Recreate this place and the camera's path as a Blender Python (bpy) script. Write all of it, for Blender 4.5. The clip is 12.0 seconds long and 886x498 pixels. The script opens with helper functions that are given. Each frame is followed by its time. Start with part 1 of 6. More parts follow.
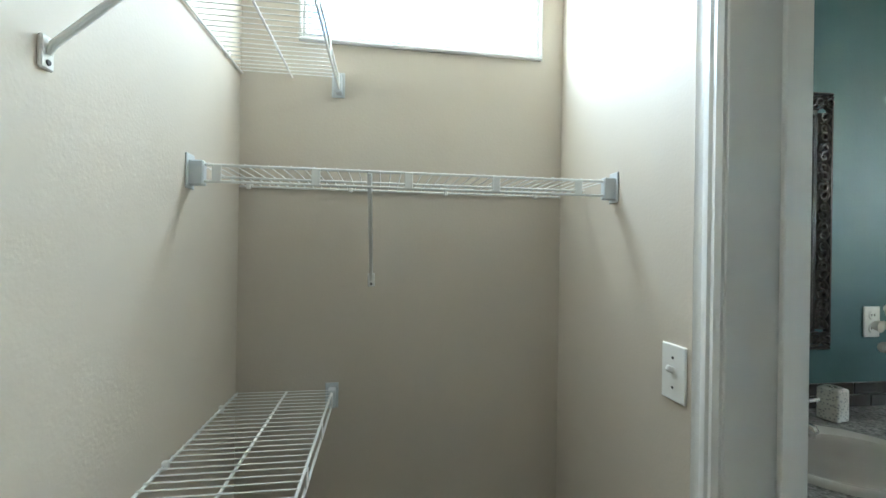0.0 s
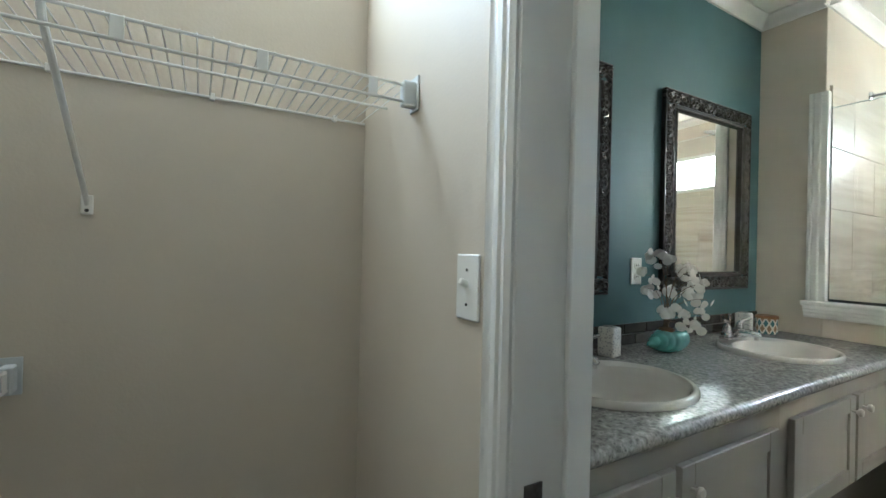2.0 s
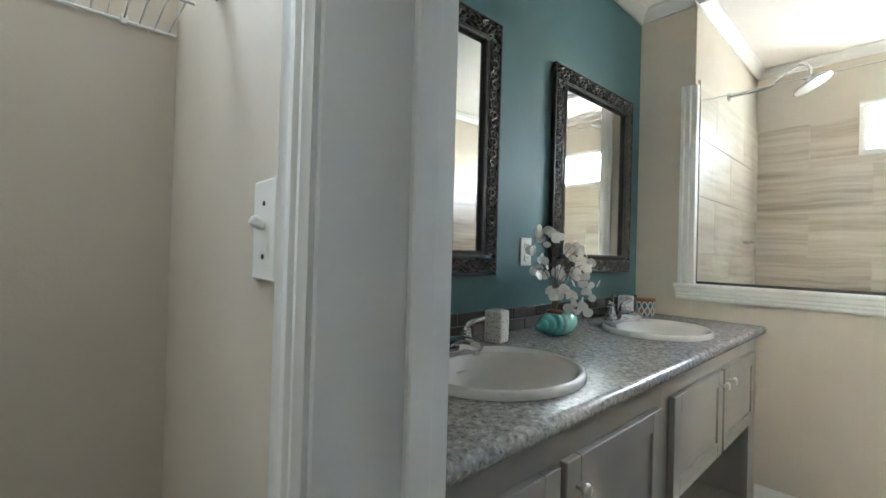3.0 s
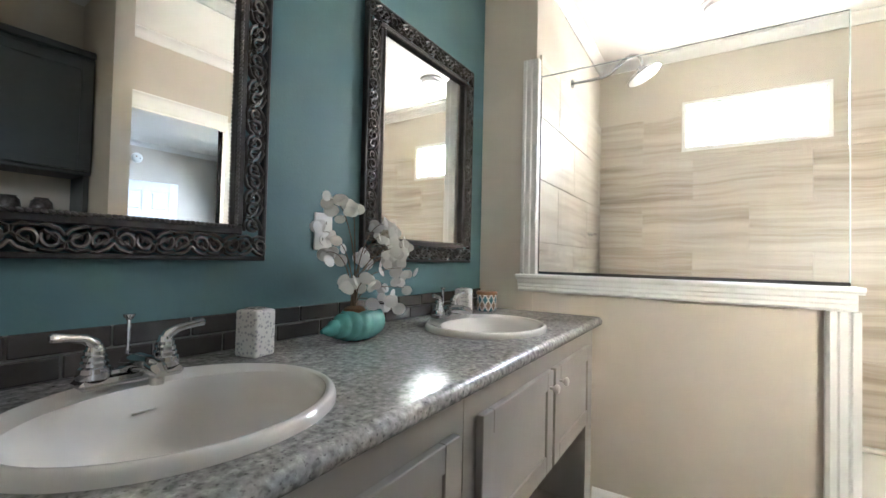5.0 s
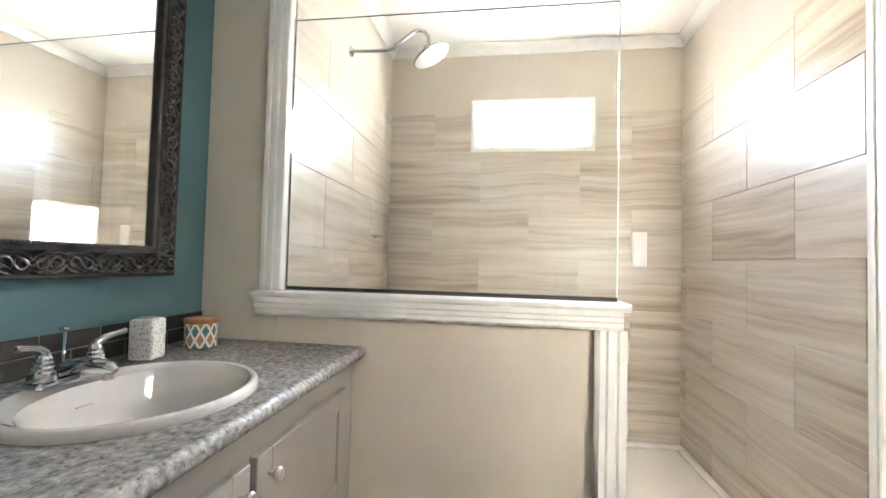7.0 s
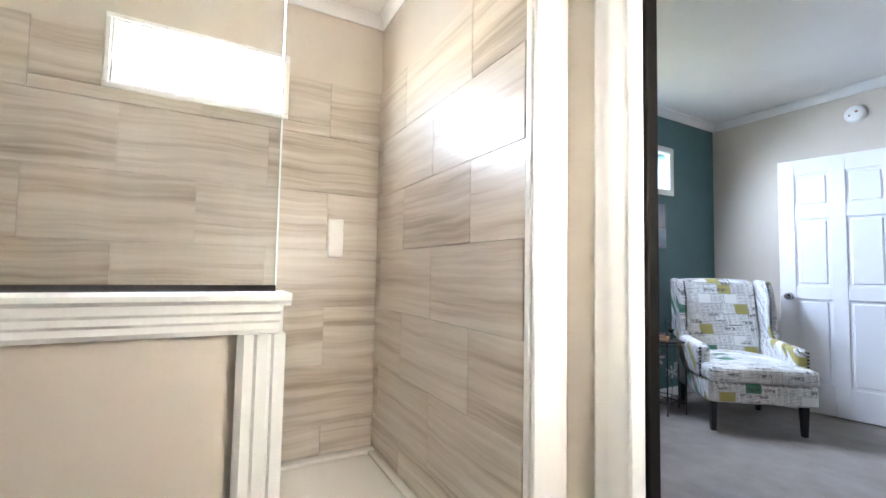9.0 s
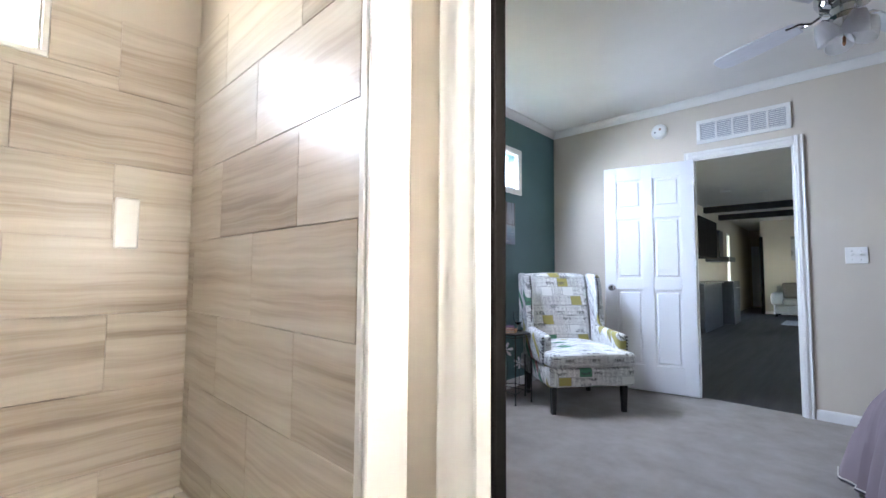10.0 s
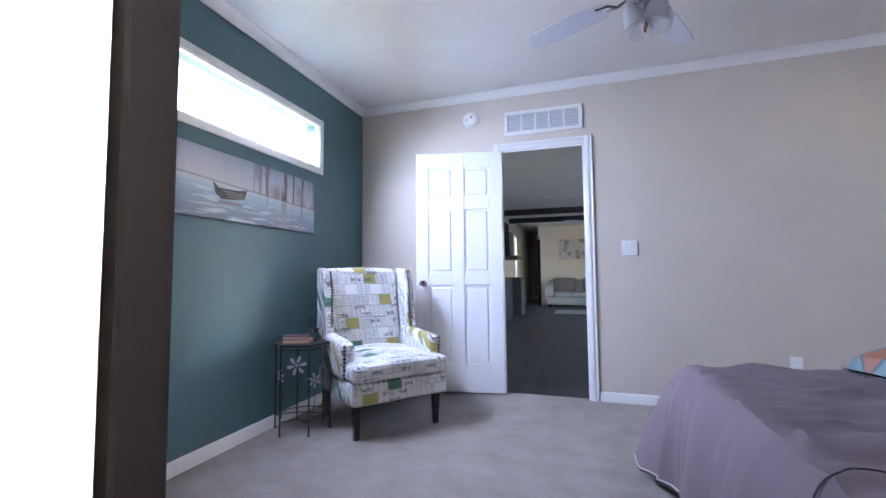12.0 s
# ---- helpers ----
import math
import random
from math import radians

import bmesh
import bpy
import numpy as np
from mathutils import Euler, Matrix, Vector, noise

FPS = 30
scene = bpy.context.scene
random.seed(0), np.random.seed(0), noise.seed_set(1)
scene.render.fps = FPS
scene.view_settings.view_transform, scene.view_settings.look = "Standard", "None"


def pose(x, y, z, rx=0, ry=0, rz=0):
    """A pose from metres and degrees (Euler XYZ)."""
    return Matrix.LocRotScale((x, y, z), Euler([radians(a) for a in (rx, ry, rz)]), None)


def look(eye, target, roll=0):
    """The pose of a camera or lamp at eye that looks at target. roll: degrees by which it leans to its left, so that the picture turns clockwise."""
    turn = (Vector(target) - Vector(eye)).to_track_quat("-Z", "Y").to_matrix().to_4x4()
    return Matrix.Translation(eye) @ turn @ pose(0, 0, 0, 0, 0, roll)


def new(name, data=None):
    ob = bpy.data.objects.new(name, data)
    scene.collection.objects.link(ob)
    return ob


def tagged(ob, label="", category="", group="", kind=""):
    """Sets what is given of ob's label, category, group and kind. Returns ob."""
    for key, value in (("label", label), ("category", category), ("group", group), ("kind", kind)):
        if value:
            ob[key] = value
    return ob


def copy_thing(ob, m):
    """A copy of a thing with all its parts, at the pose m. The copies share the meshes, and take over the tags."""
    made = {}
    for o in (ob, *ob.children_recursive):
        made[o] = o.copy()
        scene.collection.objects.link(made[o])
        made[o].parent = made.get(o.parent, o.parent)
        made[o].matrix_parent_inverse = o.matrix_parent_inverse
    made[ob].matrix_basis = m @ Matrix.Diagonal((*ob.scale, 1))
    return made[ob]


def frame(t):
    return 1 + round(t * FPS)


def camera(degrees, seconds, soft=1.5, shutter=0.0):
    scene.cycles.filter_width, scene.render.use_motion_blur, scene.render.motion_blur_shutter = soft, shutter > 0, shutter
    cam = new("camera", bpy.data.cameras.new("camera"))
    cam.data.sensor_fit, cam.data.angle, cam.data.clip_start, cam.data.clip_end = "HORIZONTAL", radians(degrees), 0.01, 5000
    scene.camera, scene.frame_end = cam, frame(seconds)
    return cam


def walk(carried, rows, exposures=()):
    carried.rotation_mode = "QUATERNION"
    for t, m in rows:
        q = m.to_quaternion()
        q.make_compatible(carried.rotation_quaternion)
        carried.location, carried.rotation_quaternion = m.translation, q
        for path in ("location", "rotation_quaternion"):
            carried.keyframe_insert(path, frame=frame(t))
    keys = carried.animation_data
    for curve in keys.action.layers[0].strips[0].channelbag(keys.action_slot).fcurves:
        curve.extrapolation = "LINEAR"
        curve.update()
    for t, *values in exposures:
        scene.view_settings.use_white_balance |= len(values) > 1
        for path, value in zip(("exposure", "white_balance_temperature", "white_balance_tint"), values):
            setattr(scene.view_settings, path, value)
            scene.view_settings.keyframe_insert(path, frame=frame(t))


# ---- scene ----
cam = camera(92.9, 12.0)
PATH = [
    (0, (0.147, 0.199, 1.4), (0.438, 2.177, 1.403), 0.9),
    (0.5, (0.181, 0.23, 1.359), (0.627, 2.179, 1.363), 0.9),
    (1, (0.22, 0.275, 1.31), (0.822, 2.182, 1.316), 1.1),
    (1.5, (0.262, 0.324, 1.258), (1.05, 2.162, 1.265), 1.2),
    (2, (0.335, 0.363, 1.22), (1.331, 2.098, 1.229), 1.4),
    (2.5, (0.46, 0.413, 1.185), (1.643, 2.026, 1.197), 1.5),
    (3, (0.566, 0.489, 1.138), (1.914, 1.966, 1.156), 1.6),
    (4.8, (1.017, 0.527, 1.075), (2.689, 1.624, 1.119), 1.4),
    (5, (1.083, 0.515, 1.076), (2.767, 1.592, 1.122), 1.3),
    (5.5, (1.23, 0.512, 1.094), (2.972, 1.494, 1.141), 1.5),
    (6, (1.387, 0.522, 1.135), (3.22, 1.322, 1.182), 1.5),
    (6.5, (1.527, 0.506, 1.126), (3.448, 1.06, 1.183), 1.4),
    (7, (1.673, 0.469, 1.122), (3.651, 0.755, 1.187), 1.5),
    (7.2, (1.725, 0.453, 1.119), (3.717, 0.625, 1.19), 1.4),
    (8.8, (2.039, 0.26, 1.071), (3.856, -0.57, 1.178), 1.2),
    (9, (2.085, 0.234, 1.062), (3.837, -0.724, 1.169), 1.1),
    (9.5, (2.155, 0.143, 1.045), (3.726, -1.09, 1.157), 0.8),
    (10, (2.221, 0.018, 1.029), (3.586, -1.438, 1.148), 0.4),
    (10.5, (2.298, -0.13, 1.034), (3.451, -1.76, 1.151), 0.2),
    (11, (2.38, -0.261, 1.02), (3.34, -2.012, 1.137), 0.0),
    (11.5, (2.464, -0.407, 1.004), (3.259, -2.237, 1.127), -0.1),
    (12, (2.489, -0.572, 0.982), (3.107, -2.47, 1.107), -0.5),
]
# stops, kelvin, tint: the clip's camera opens up and warms in the bathroom, then cools in the bedroom
EXPOSURES = [(0.0, 6.45, 5600, 2), (1.5, 6.4, 5600, 3), (3.0, 6.65, 5600, 9), (5.0, 6.95, 5800, 15), (7.0, 6.9, 5900, 16), (9.0, 6.7, 5900, 18), (10.5, 6.7, 5850, 21), (12.0, 6.8, 5600, 30)]
walk(cam, [(t, look(eye, target, roll)) for t, eye, target, roll in PATH], EXPOSURES)

# ---- light ----
world = bpy.data.worlds.new("world")
scene.world = world
world.use_nodes = True
sky = world.node_tree.nodes.new("ShaderNodeTexSky")
sky.sky_type = "NISHITA"
sky.sun_disc = False
sky.dust_density = 0.25
sky.sun_elevation, sky.sun_rotation = radians(15.2), radians(70)
world.node_tree.nodes["Background"].inputs["Strength"].default_value = 0.05
world.node_tree.links.new(sky.outputs[0], world.node_tree.nodes["Background"].inputs["Color"])


def lamp_area(name, eye, target, w, h, watts, color, spread):
    data = bpy.data.lights.new(name, "AREA")
    data.shape, data.size, data.size_y, data.energy, data.color, data.spread = "RECTANGLE", w, h, watts, color, radians(spread)
    ob = new(name, data)
    ob.matrix_world = look(eye, target)
    return ob


# low morning sun, slanting in through the shower window onto the stub wall by the bathroom door
sun_data = bpy.data.lights.new("sun", "SUN")
sun_data.energy, sun_data.angle, sun_data.color = 5.0, radians(0.5), (1.0, 0.94, 0.86)
new("sun", sun_data).matrix_world = look((30, 11.6, 8.67), (0, 0, 0))

# daylight standing in the window openings; the living room lamp is added fill
END_PANE = 1.53
lamp_area("daylight_shower", (4.50, 0.305, 2.03), (3.5, 0.305, 1.90), 0.72, 0.28, 0.20, (1.0, 0.97, 0.93), 160)
lamp_area("daylight_closet", (0.275, END_PANE, 2.24), (0.275, 0.6, 2.10), 0.72, 0.36, 0.21, (0.93, 0.98, 1.0), 180)
lamp_area("daylight_bedroom", (4.420, -2.72, 2.01), (3.4, -3.15, 1.25), 1.32, 0.30, 0.58, (0.72, 0.84, 1.0), 130)
# unseen fill that brightens the living room from an invented opening
lamp_area("fill_living", (-1.54, -8.5, 1.4), (0.0, -8.5, 1.35), 1.9, 1.1, 0.22, (0.60, 0.78, 1.0), 160)

# ---- materials ----


def material(name, color, rough=0.5, metal=0.0, var=0.0, scale=6.0, bump=0.0, bscale=200.0, dark=None, stretch=(1, 1, 1), coat=0.0, spread=0.0, detail=4.0):
    """Principled surface with two scales of tone variation and a fine relief."""
    m = bpy.data.materials.new(name)
    m.use_nodes = True
    nt = m.node_tree
    n, l = nt.nodes, nt.links
    b = n["Principled BSDF"]
    b.inputs["Roughness"].default_value = rough
    b.inputs["Metallic"].default_value = metal
    b.inputs["Coat Weight"].default_value = coat
    b.inputs["Base Color"].default_value = (*color, 1)
    co = n.new("ShaderNodeTexCoord")
    mp = n.new("ShaderNodeMapping")
    mp.inputs["Scale"].default_value = stretch
    l.new(co.outputs["Object"], mp.inputs["Vector"])
    src = mp.outputs["Vector"]
    if spread:
        info = n.new("ShaderNodeObjectInfo")
        mul = n.new("ShaderNodeMath")
        mul.operation, mul.inputs[1].default_value = "MULTIPLY", spread
        l.new(info.outputs["Random"], mul.inputs[0])
        add = n.new("ShaderNodeVectorMath")
        add.operation = "ADD"
        l.new(src, add.inputs[0])
        l.new(mul.outputs[0], add.inputs[1])
        src = add.outputs[0]
    if var or dark:
        no = n.new("ShaderNodeTexNoise")
        no.inputs["Scale"].default_value, no.inputs["Detail"].default_value = scale, detail
        no.inputs["Roughness"].default_value = 0.6
        l.new(src, no.inputs["Vector"])
        ra = n.new("ShaderNodeValToRGB")
        d = dark or tuple(c * (1 - var) for c in color)
        ra.color_ramp.elements[0].position, ra.color_ramp.elements[0].color = 0.32, (*d, 1)
        ra.color_ramp.elements[1].position, ra.color_ramp.elements[1].color = 0.68, (*color, 1)
        l.new(no.outputs["Fac"], ra.inputs["Fac"])
        l.new(ra.outputs["Color"], b.inputs["Base Color"])
        if metal < 0.5:
            mr = n.new("ShaderNodeMapRange")
            mr.inputs["To Min"].default_value, mr.inputs["To Max"].default_value = rough * 1.12, rough * 0.9
            l.new(no.outputs["Fac"], mr.inputs["Value"])
            l.new(mr.outputs[0], b.inputs["Roughness"])
    if bump:
        nb = n.new("ShaderNodeTexNoise")
        nb.inputs["Scale"].default_value, nb.inputs["Detail"].default_value = bscale, 3
        l.new(src, nb.inputs["Vector"])
        bu = n.new("ShaderNodeBump")
        bu.inputs["Strength"].default_value, bu.inputs["Distance"].default_value = bump, 0.002
        l.new(nb.outputs["Fac"], bu.inputs["Height"])
        l.new(bu.outputs["Normal"], b.inputs["Normal"])
    return m


def ramp(nt, stops, fac):
    ra = nt.nodes.new("ShaderNodeValToRGB")
    while len(ra.color_ramp.elements) < len(stops):
        ra.color_ramp.elements.new(0.5)
    for e, (p, c) in zip(ra.color_ramp.elements, stops):
        e.position, e.color = p, (*c, 1)
    nt.links.new(fac, ra.inputs["Fac"])
    return ra.outputs["Color"]


M = {}
M["beige"] = material("beige_paint", (0.60, 0.535, 0.445), 0.62, var=0.05, scale=2.5, bump=0.22, bscale=140)
M["teal"] = material("teal_paint", (0.084, 0.170, 0.177), 0.5, var=0.08, scale=2.5, bump=0.2, bscale=140)
M["ceiling"] = material("ceiling_paint", (0.78, 0.75, 0.70), 0.8, var=0.04, scale=3, bump=0.3, bscale=110)
M["white"] = material("white_trim", (0.76, 0.745, 0.71), 0.32, var=0.03, scale=8, bump=0.05, bscale=60)
M["door_white"] = material("white_door_paint", (0.82, 0.82, 0.82), 0.38, var=0.03, scale=6, bump=0.08, bscale=90, stretch=(1, 1, 0.2))
M["wire"] = material("white_vinyl_wire", (0.80, 0.80, 0.77), 0.35, var=0.05, scale=20)
M["plastic"] = material("white_plastic", (0.84, 0.83, 0.79), 0.3, var=0.03, scale=15)
M["slot"] = material("dark_slot", (0.06, 0.055, 0.05), 0.6, var=0.1, scale=30)
M["grey_plastic"] = material("grey_bracket", (0.62, 0.65, 0.66), 0.4, var=0.05, scale=30)
M["cabinet"] = material("greige_cabinet", (0.36, 0.33, 0.295), 0.42, var=0.06, scale=5, bump=0.06, bscale=120, stretch=(1, 1, 0.3))
# greige nook cabinet with the shade of the unlit nook in its colour
M["nook_shade"] = material("shaded_cabinet", (0.07, 0.075, 0.072), 0.4, var=0.15, scale=6, bump=0.06, bscale=120)
M["cabinet_in"] = material("cabinet_inside", (0.42, 0.37, 0.31), 0.6, var=0.1, scale=6)
M["nickel"] = material("brushed_nickel", (0.62, 0.60, 0.56), 0.28, metal=1.0, var=0.1, scale=30)
M["chrome"] = material("chrome", (0.60, 0.60, 0.61), 0.05, metal=1.0, var=0.04, scale=10)
M["dark_chrome"] = material("dark_chrome", (0.16, 0.16, 0.17), 0.12, metal=1.0, var=0.1, scale=12)
M["silver"] = material("polished_silver", (0.88, 0.88, 0.90), 0.32, metal=0.85, var=0.08, scale=40)
M["porcelain"] = material("porcelain", (0.72, 0.69, 0.65), 0.08, var=0.02, scale=4, coat=0.5)
M["bronze"] = material("dark_bronze_frame", (0.05, 0.043, 0.038), 0.36, metal=0.35, var=0.5, scale=45, bump=0.3, bscale=180)
M["scroll"] = material("brushed_bronze_scroll", (0.19, 0.17, 0.15), 0.36, metal=0.5, var=0.45, scale=45, bump=0.2, bscale=180)
M["bead"] = material("worn_bead", (0.17, 0.155, 0.14), 0.33, metal=0.6, var=0.5, scale=60)
M["mirror"] = material("mirror_glass", (0.90, 0.91, 0.90), 0.0, metal=1.0)
M["bs_tile"] = material("glazed_grey_tile", (0.070, 0.061, 0.055), 0.16, var=0.35, scale=9, spread=40, coat=0.4)
M["grout"] = material("pale_grout", (0.22, 0.205, 0.19), 0.85, var=0.12, scale=60)
M["tile_grout"] = material("tile_grout", (0.50, 0.44, 0.37), 0.85, var=0.12, scale=60)
M["pan"] = material("shower_pan_acrylic", (0.80, 0.77, 0.71), 0.2, var=0.03, scale=6)
M["dark_wood"] = material("dark_stained_wood", (0.009, 0.008, 0.007), 0.75, var=0.45, scale=14, bump=0.15, bscale=60, stretch=(1, 1, 0.08))
M["dark_wood"].node_tree.nodes["Principled BSDF"].inputs["Specular IOR Level"].default_value = 0.12
M["black_iron"] = material("black_iron", (0.022, 0.021, 0.020), 0.45, metal=0.4, var=0.3, scale=40)
M["vinyl"] = material("pale_vinyl_floor", (0.36, 0.32, 0.27), 0.4, var=0.3, scale=5, stretch=(0.2, 2, 1))
M["dark_floor"] = material("dark_plank_floor", (0.05, 0.044, 0.042), 0.5, var=0.4, scale=5, stretch=(2, 0.15, 1), bump=0.1, bscale=50)
M["turquoise"] = material("turquoise_glaze", (0.13, 0.44, 0.41), 0.18, var=0.35, scale=14, coat=0.5)
M["stem"] = material("dry_stem", (0.22, 0.15, 0.09), 0.7, var=0.4, scale=60)
M["wood_lid"] = material("warm_wood_lid", (0.36, 0.17, 0.065), 0.5, var=0.35, scale=20, stretch=(1, 8, 1))
M["soil"] = material("brown_foam", (0.16, 0.085, 0.04), 0.9, var=0.5, scale=80)
M["comforter"] = material("mauve_comforter", (0.185, 0.140, 0.145), 0.8, var=0.10, scale=5, bump=0.3, bscale=350)
M["piping"] = material("black_piping", (0.03, 0.028, 0.03), 0.7, var=0.2, scale=50)
M["lining"] = material("cream_lining", (0.58, 0.53, 0.46), 0.85, var=0.1, scale=30)
M["sofa"] = material("grey_sofa_fabric", (0.40, 0.38, 0.35), 0.85, var=0.12, scale=30)
M["sofa_pillow"] = material("taupe_pillow", (0.20, 0.175, 0.15), 0.9, var=0.3, scale=40)
M["fan_blade"] = material("pale_fan_blade", (0.60, 0.60, 0.63), 0.45, var=0.08, scale=6, stretch=(1, 6, 1))
M["fob"] = material("wood_fob", (0.36, 0.16, 0.06), 0.5, var=0.3, scale=60)
M["book_purple"] = material("purple_book_cover", (0.12, 0.055, 0.11), 0.5, var=0.2, scale=20)
M["book_orange"] = material("orange_book_cover", (0.50, 0.24, 0.08), 0.5, var=0.2, scale=20)
M["paper"] = material("book_pages", (0.66, 0.58, 0.44), 0.9, var=0.2, scale=80, stretch=(1, 1, 12))
M["beam"] = material("black_beam", (0.02, 0.018, 0.017), 0.6, var=0.4, scale=10)
M["appliance"] = material("dark_appliance", (0.035, 0.034, 0.036), 0.3, var=0.2, scale=8)
M["rug"] = material("pale_rug", (0.52, 0.51, 0.50), 0.95, var=0.15, scale=30)
M["vent_grey"] = material("vent_filter", (0.42, 0.43, 0.45), 0.8, var=0.25, scale=70)
M["outside"] = material("sun_block_pale", (0.55, 0.52, 0.46), 0.7, var=0.08, scale=3)
M["grass"] = material("dry_lawn", (0.10, 0.11, 0.05), 0.95, var=0.5, scale=3)


def carpet():
    m = material("beige_carpet", (0.31, 0.27, 0.235), 0.95, var=0.24, scale=5, bump=0.9, bscale=260)
    return m


def glass(name, tint, rough=0.0):
    m = bpy.data.materials.new(name)
    m.use_nodes = True
    b = m.node_tree.nodes["Principled BSDF"]
    b.inputs["Base Color"].default_value = (*tint, 1)
    b.inputs["Transmission Weight"].default_value = 1.0
    b.inputs["Roughness"].default_value = rough
    b.inputs["IOR"].default_value = 1.45
    return m


def thin_pane():
    """Window glass too thin to bend the light: clear, with a faint mirror gloss."""
    m = bpy.data.materials.new("window_pane")
    m.use_nodes = True
    nt = m.node_tree
    clear, gloss, mx = nt.nodes.new("ShaderNodeBsdfTransparent"), nt.nodes.new("ShaderNodeBsdfGlossy"), nt.nodes.new("ShaderNodeMixShader")
    clear.inputs["Color"].default_value = (0.97, 0.99, 0.99, 1)
    gloss.inputs["Roughness"].default_value = 0.0
    mx.inputs[0].default_value = 0.05
    nt.links.new(clear.outputs[0], mx.inputs[1])
    nt.links.new(gloss.outputs[0], mx.inputs[2])
    nt.links.new(mx.outputs[0], nt.nodes["Material Output"].inputs["Surface"])
    return m


def stone_tile():
    """Beige porcelain with long level veins, broad and fine, each tile cut from another place."""
    m = material("veined_tile", (0.58, 0.51, 0.42), 0.32, bump=0.05, bscale=80)
    m.node_tree.nodes["Principled BSDF"].inputs["Specular IOR Level"].default_value = 0.5
    nt = m.node_tree
    n, l, b = nt.nodes, nt.links, nt.nodes["Principled BSDF"]
    co, info = n.new("ShaderNodeTexCoord"), n.new("ShaderNodeObjectInfo")
    mul = n.new("ShaderNodeMath")
    mul.operation, mul.inputs[1].default_value = "MULTIPLY", 37.0
    l.new(info.outputs["Random"], mul.inputs[0])
    add = n.new("ShaderNodeVectorMath")
    l.new(co.outputs["Object"], add.inputs[0])
    l.new(mul.outputs[0], add.inputs[1])
    warp = n.new("ShaderNodeTexNoise")
    warp.inputs["Scale"].default_value, warp.inputs["Detail"].default_value = 2.4, 2
    l.new(add.outputs[0], warp.inputs["Vector"])
    lift = n.new("ShaderNodeVectorMath")
    lift.operation, lift.inputs[1].default_value = "MULTIPLY", (0.0, 0.0, 0.06)
    l.new(warp.outputs["Color"], lift.inputs[0])
    bent = n.new("ShaderNodeVectorMath")
    l.new(add.outputs[0], bent.inputs[0])
    l.new(lift.outputs[0], bent.inputs[1])

    def streaks(along, up, detail):
        mp, no = n.new("ShaderNodeMapping"), n.new("ShaderNodeTexNoise")
        mp.inputs["Scale"].default_value = (along, along, up)
        l.new(bent.outputs[0], mp.inputs["Vector"])
        l.new(mp.outputs[0], no.inputs["Vector"])
        no.inputs["Scale"].default_value, no.inputs["Detail"].default_value, no.inputs["Roughness"].default_value = 1.0, detail, 0.6
        return no.outputs["Fac"]

    broad, fine = streaks(0.7, 11, 2), streaks(1.3, 42, 5)
    mx = n.new("ShaderNodeMath")
    mx.operation, mx.inputs[1].default_value = "MULTIPLY_ADD", 0.45
    sc = n.new("ShaderNodeMath")
    sc.operation, sc.inputs[1].default_value = "MULTIPLY", 0.55
    l.new(broad, sc.inputs[0])
    l.new(fine, mx.inputs[0])
    l.new(sc.outputs[0], mx.inputs[2])
    shade = n.new("ShaderNodeMath")
    shade.operation, shade.inputs[1].default_value, shade.inputs[2].default_value = "MULTIPLY_ADD", 0.07, -0.035
    l.new(info.outputs["Random"], shade.inputs[0])
    tot = n.new("ShaderNodeMath")
    l.new(mx.outputs[0], tot.inputs[0])
    l.new(shade.outputs[0], tot.inputs[1])
    c = ramp(nt, [(0.33, (0.31, 0.25, 0.185)), (0.42, (0.43, 0.365, 0.285)), (0.50, (0.52, 0.46, 0.375)), (0.62, (0.60, 0.545, 0.46))], tot.outputs[0])
    l.new(c, b.inputs["Base Color"])
    return m


def speckled_laminate():
    m = material("granite_laminate", (0.4, 0.4, 0.4), 0.27, coat=0.12)
    nt = m.node_tree
    n, l, b = nt.nodes, nt.links, nt.nodes["Principled BSDF"]
    co = n.new("ShaderNodeTexCoord")
    big, small = n.new("ShaderNodeTexNoise"), n.new("ShaderNodeTexNoise")
    big.inputs["Scale"].default_value, big.inputs["Detail"].default_value = 80, 5
    small.inputs["Scale"].default_value, small.inputs["Detail"].default_value = 150, 3
    vor = n.new("ShaderNodeTexVoronoi")
    vor.inputs["Scale"].default_value = 70
    for t in (big, small, vor):
        l.new(co.outputs["Object"], t.inputs["Vector"])
    base = ramp(nt, [(0.34, (0.19, 0.184, 0.175)), (0.45, (0.30, 0.29, 0.277)), (0.56, (0.36, 0.347, 0.33)), (0.68, (0.50, 0.48, 0.45))], big.outputs["Fac"])
    spots = ramp(nt, [(0.31, (0.38, 0.38, 0.39)), (0.39, (1, 1, 1)), (0.62, (1, 1, 1)), (0.72, (1.3, 1.28, 1.25))], small.outputs["Fac"])
    mx = n.new("ShaderNodeMix")
    mx.data_type, mx.blend_type = "RGBA", "MULTIPLY"
    mx.inputs["Factor"].default_value = 0.85
    l.new(base, mx.inputs["A"])
    l.new(spots, mx.inputs["B"])
    l.new(mx.outputs["Result"], b.inputs["Base Color"])
    return m


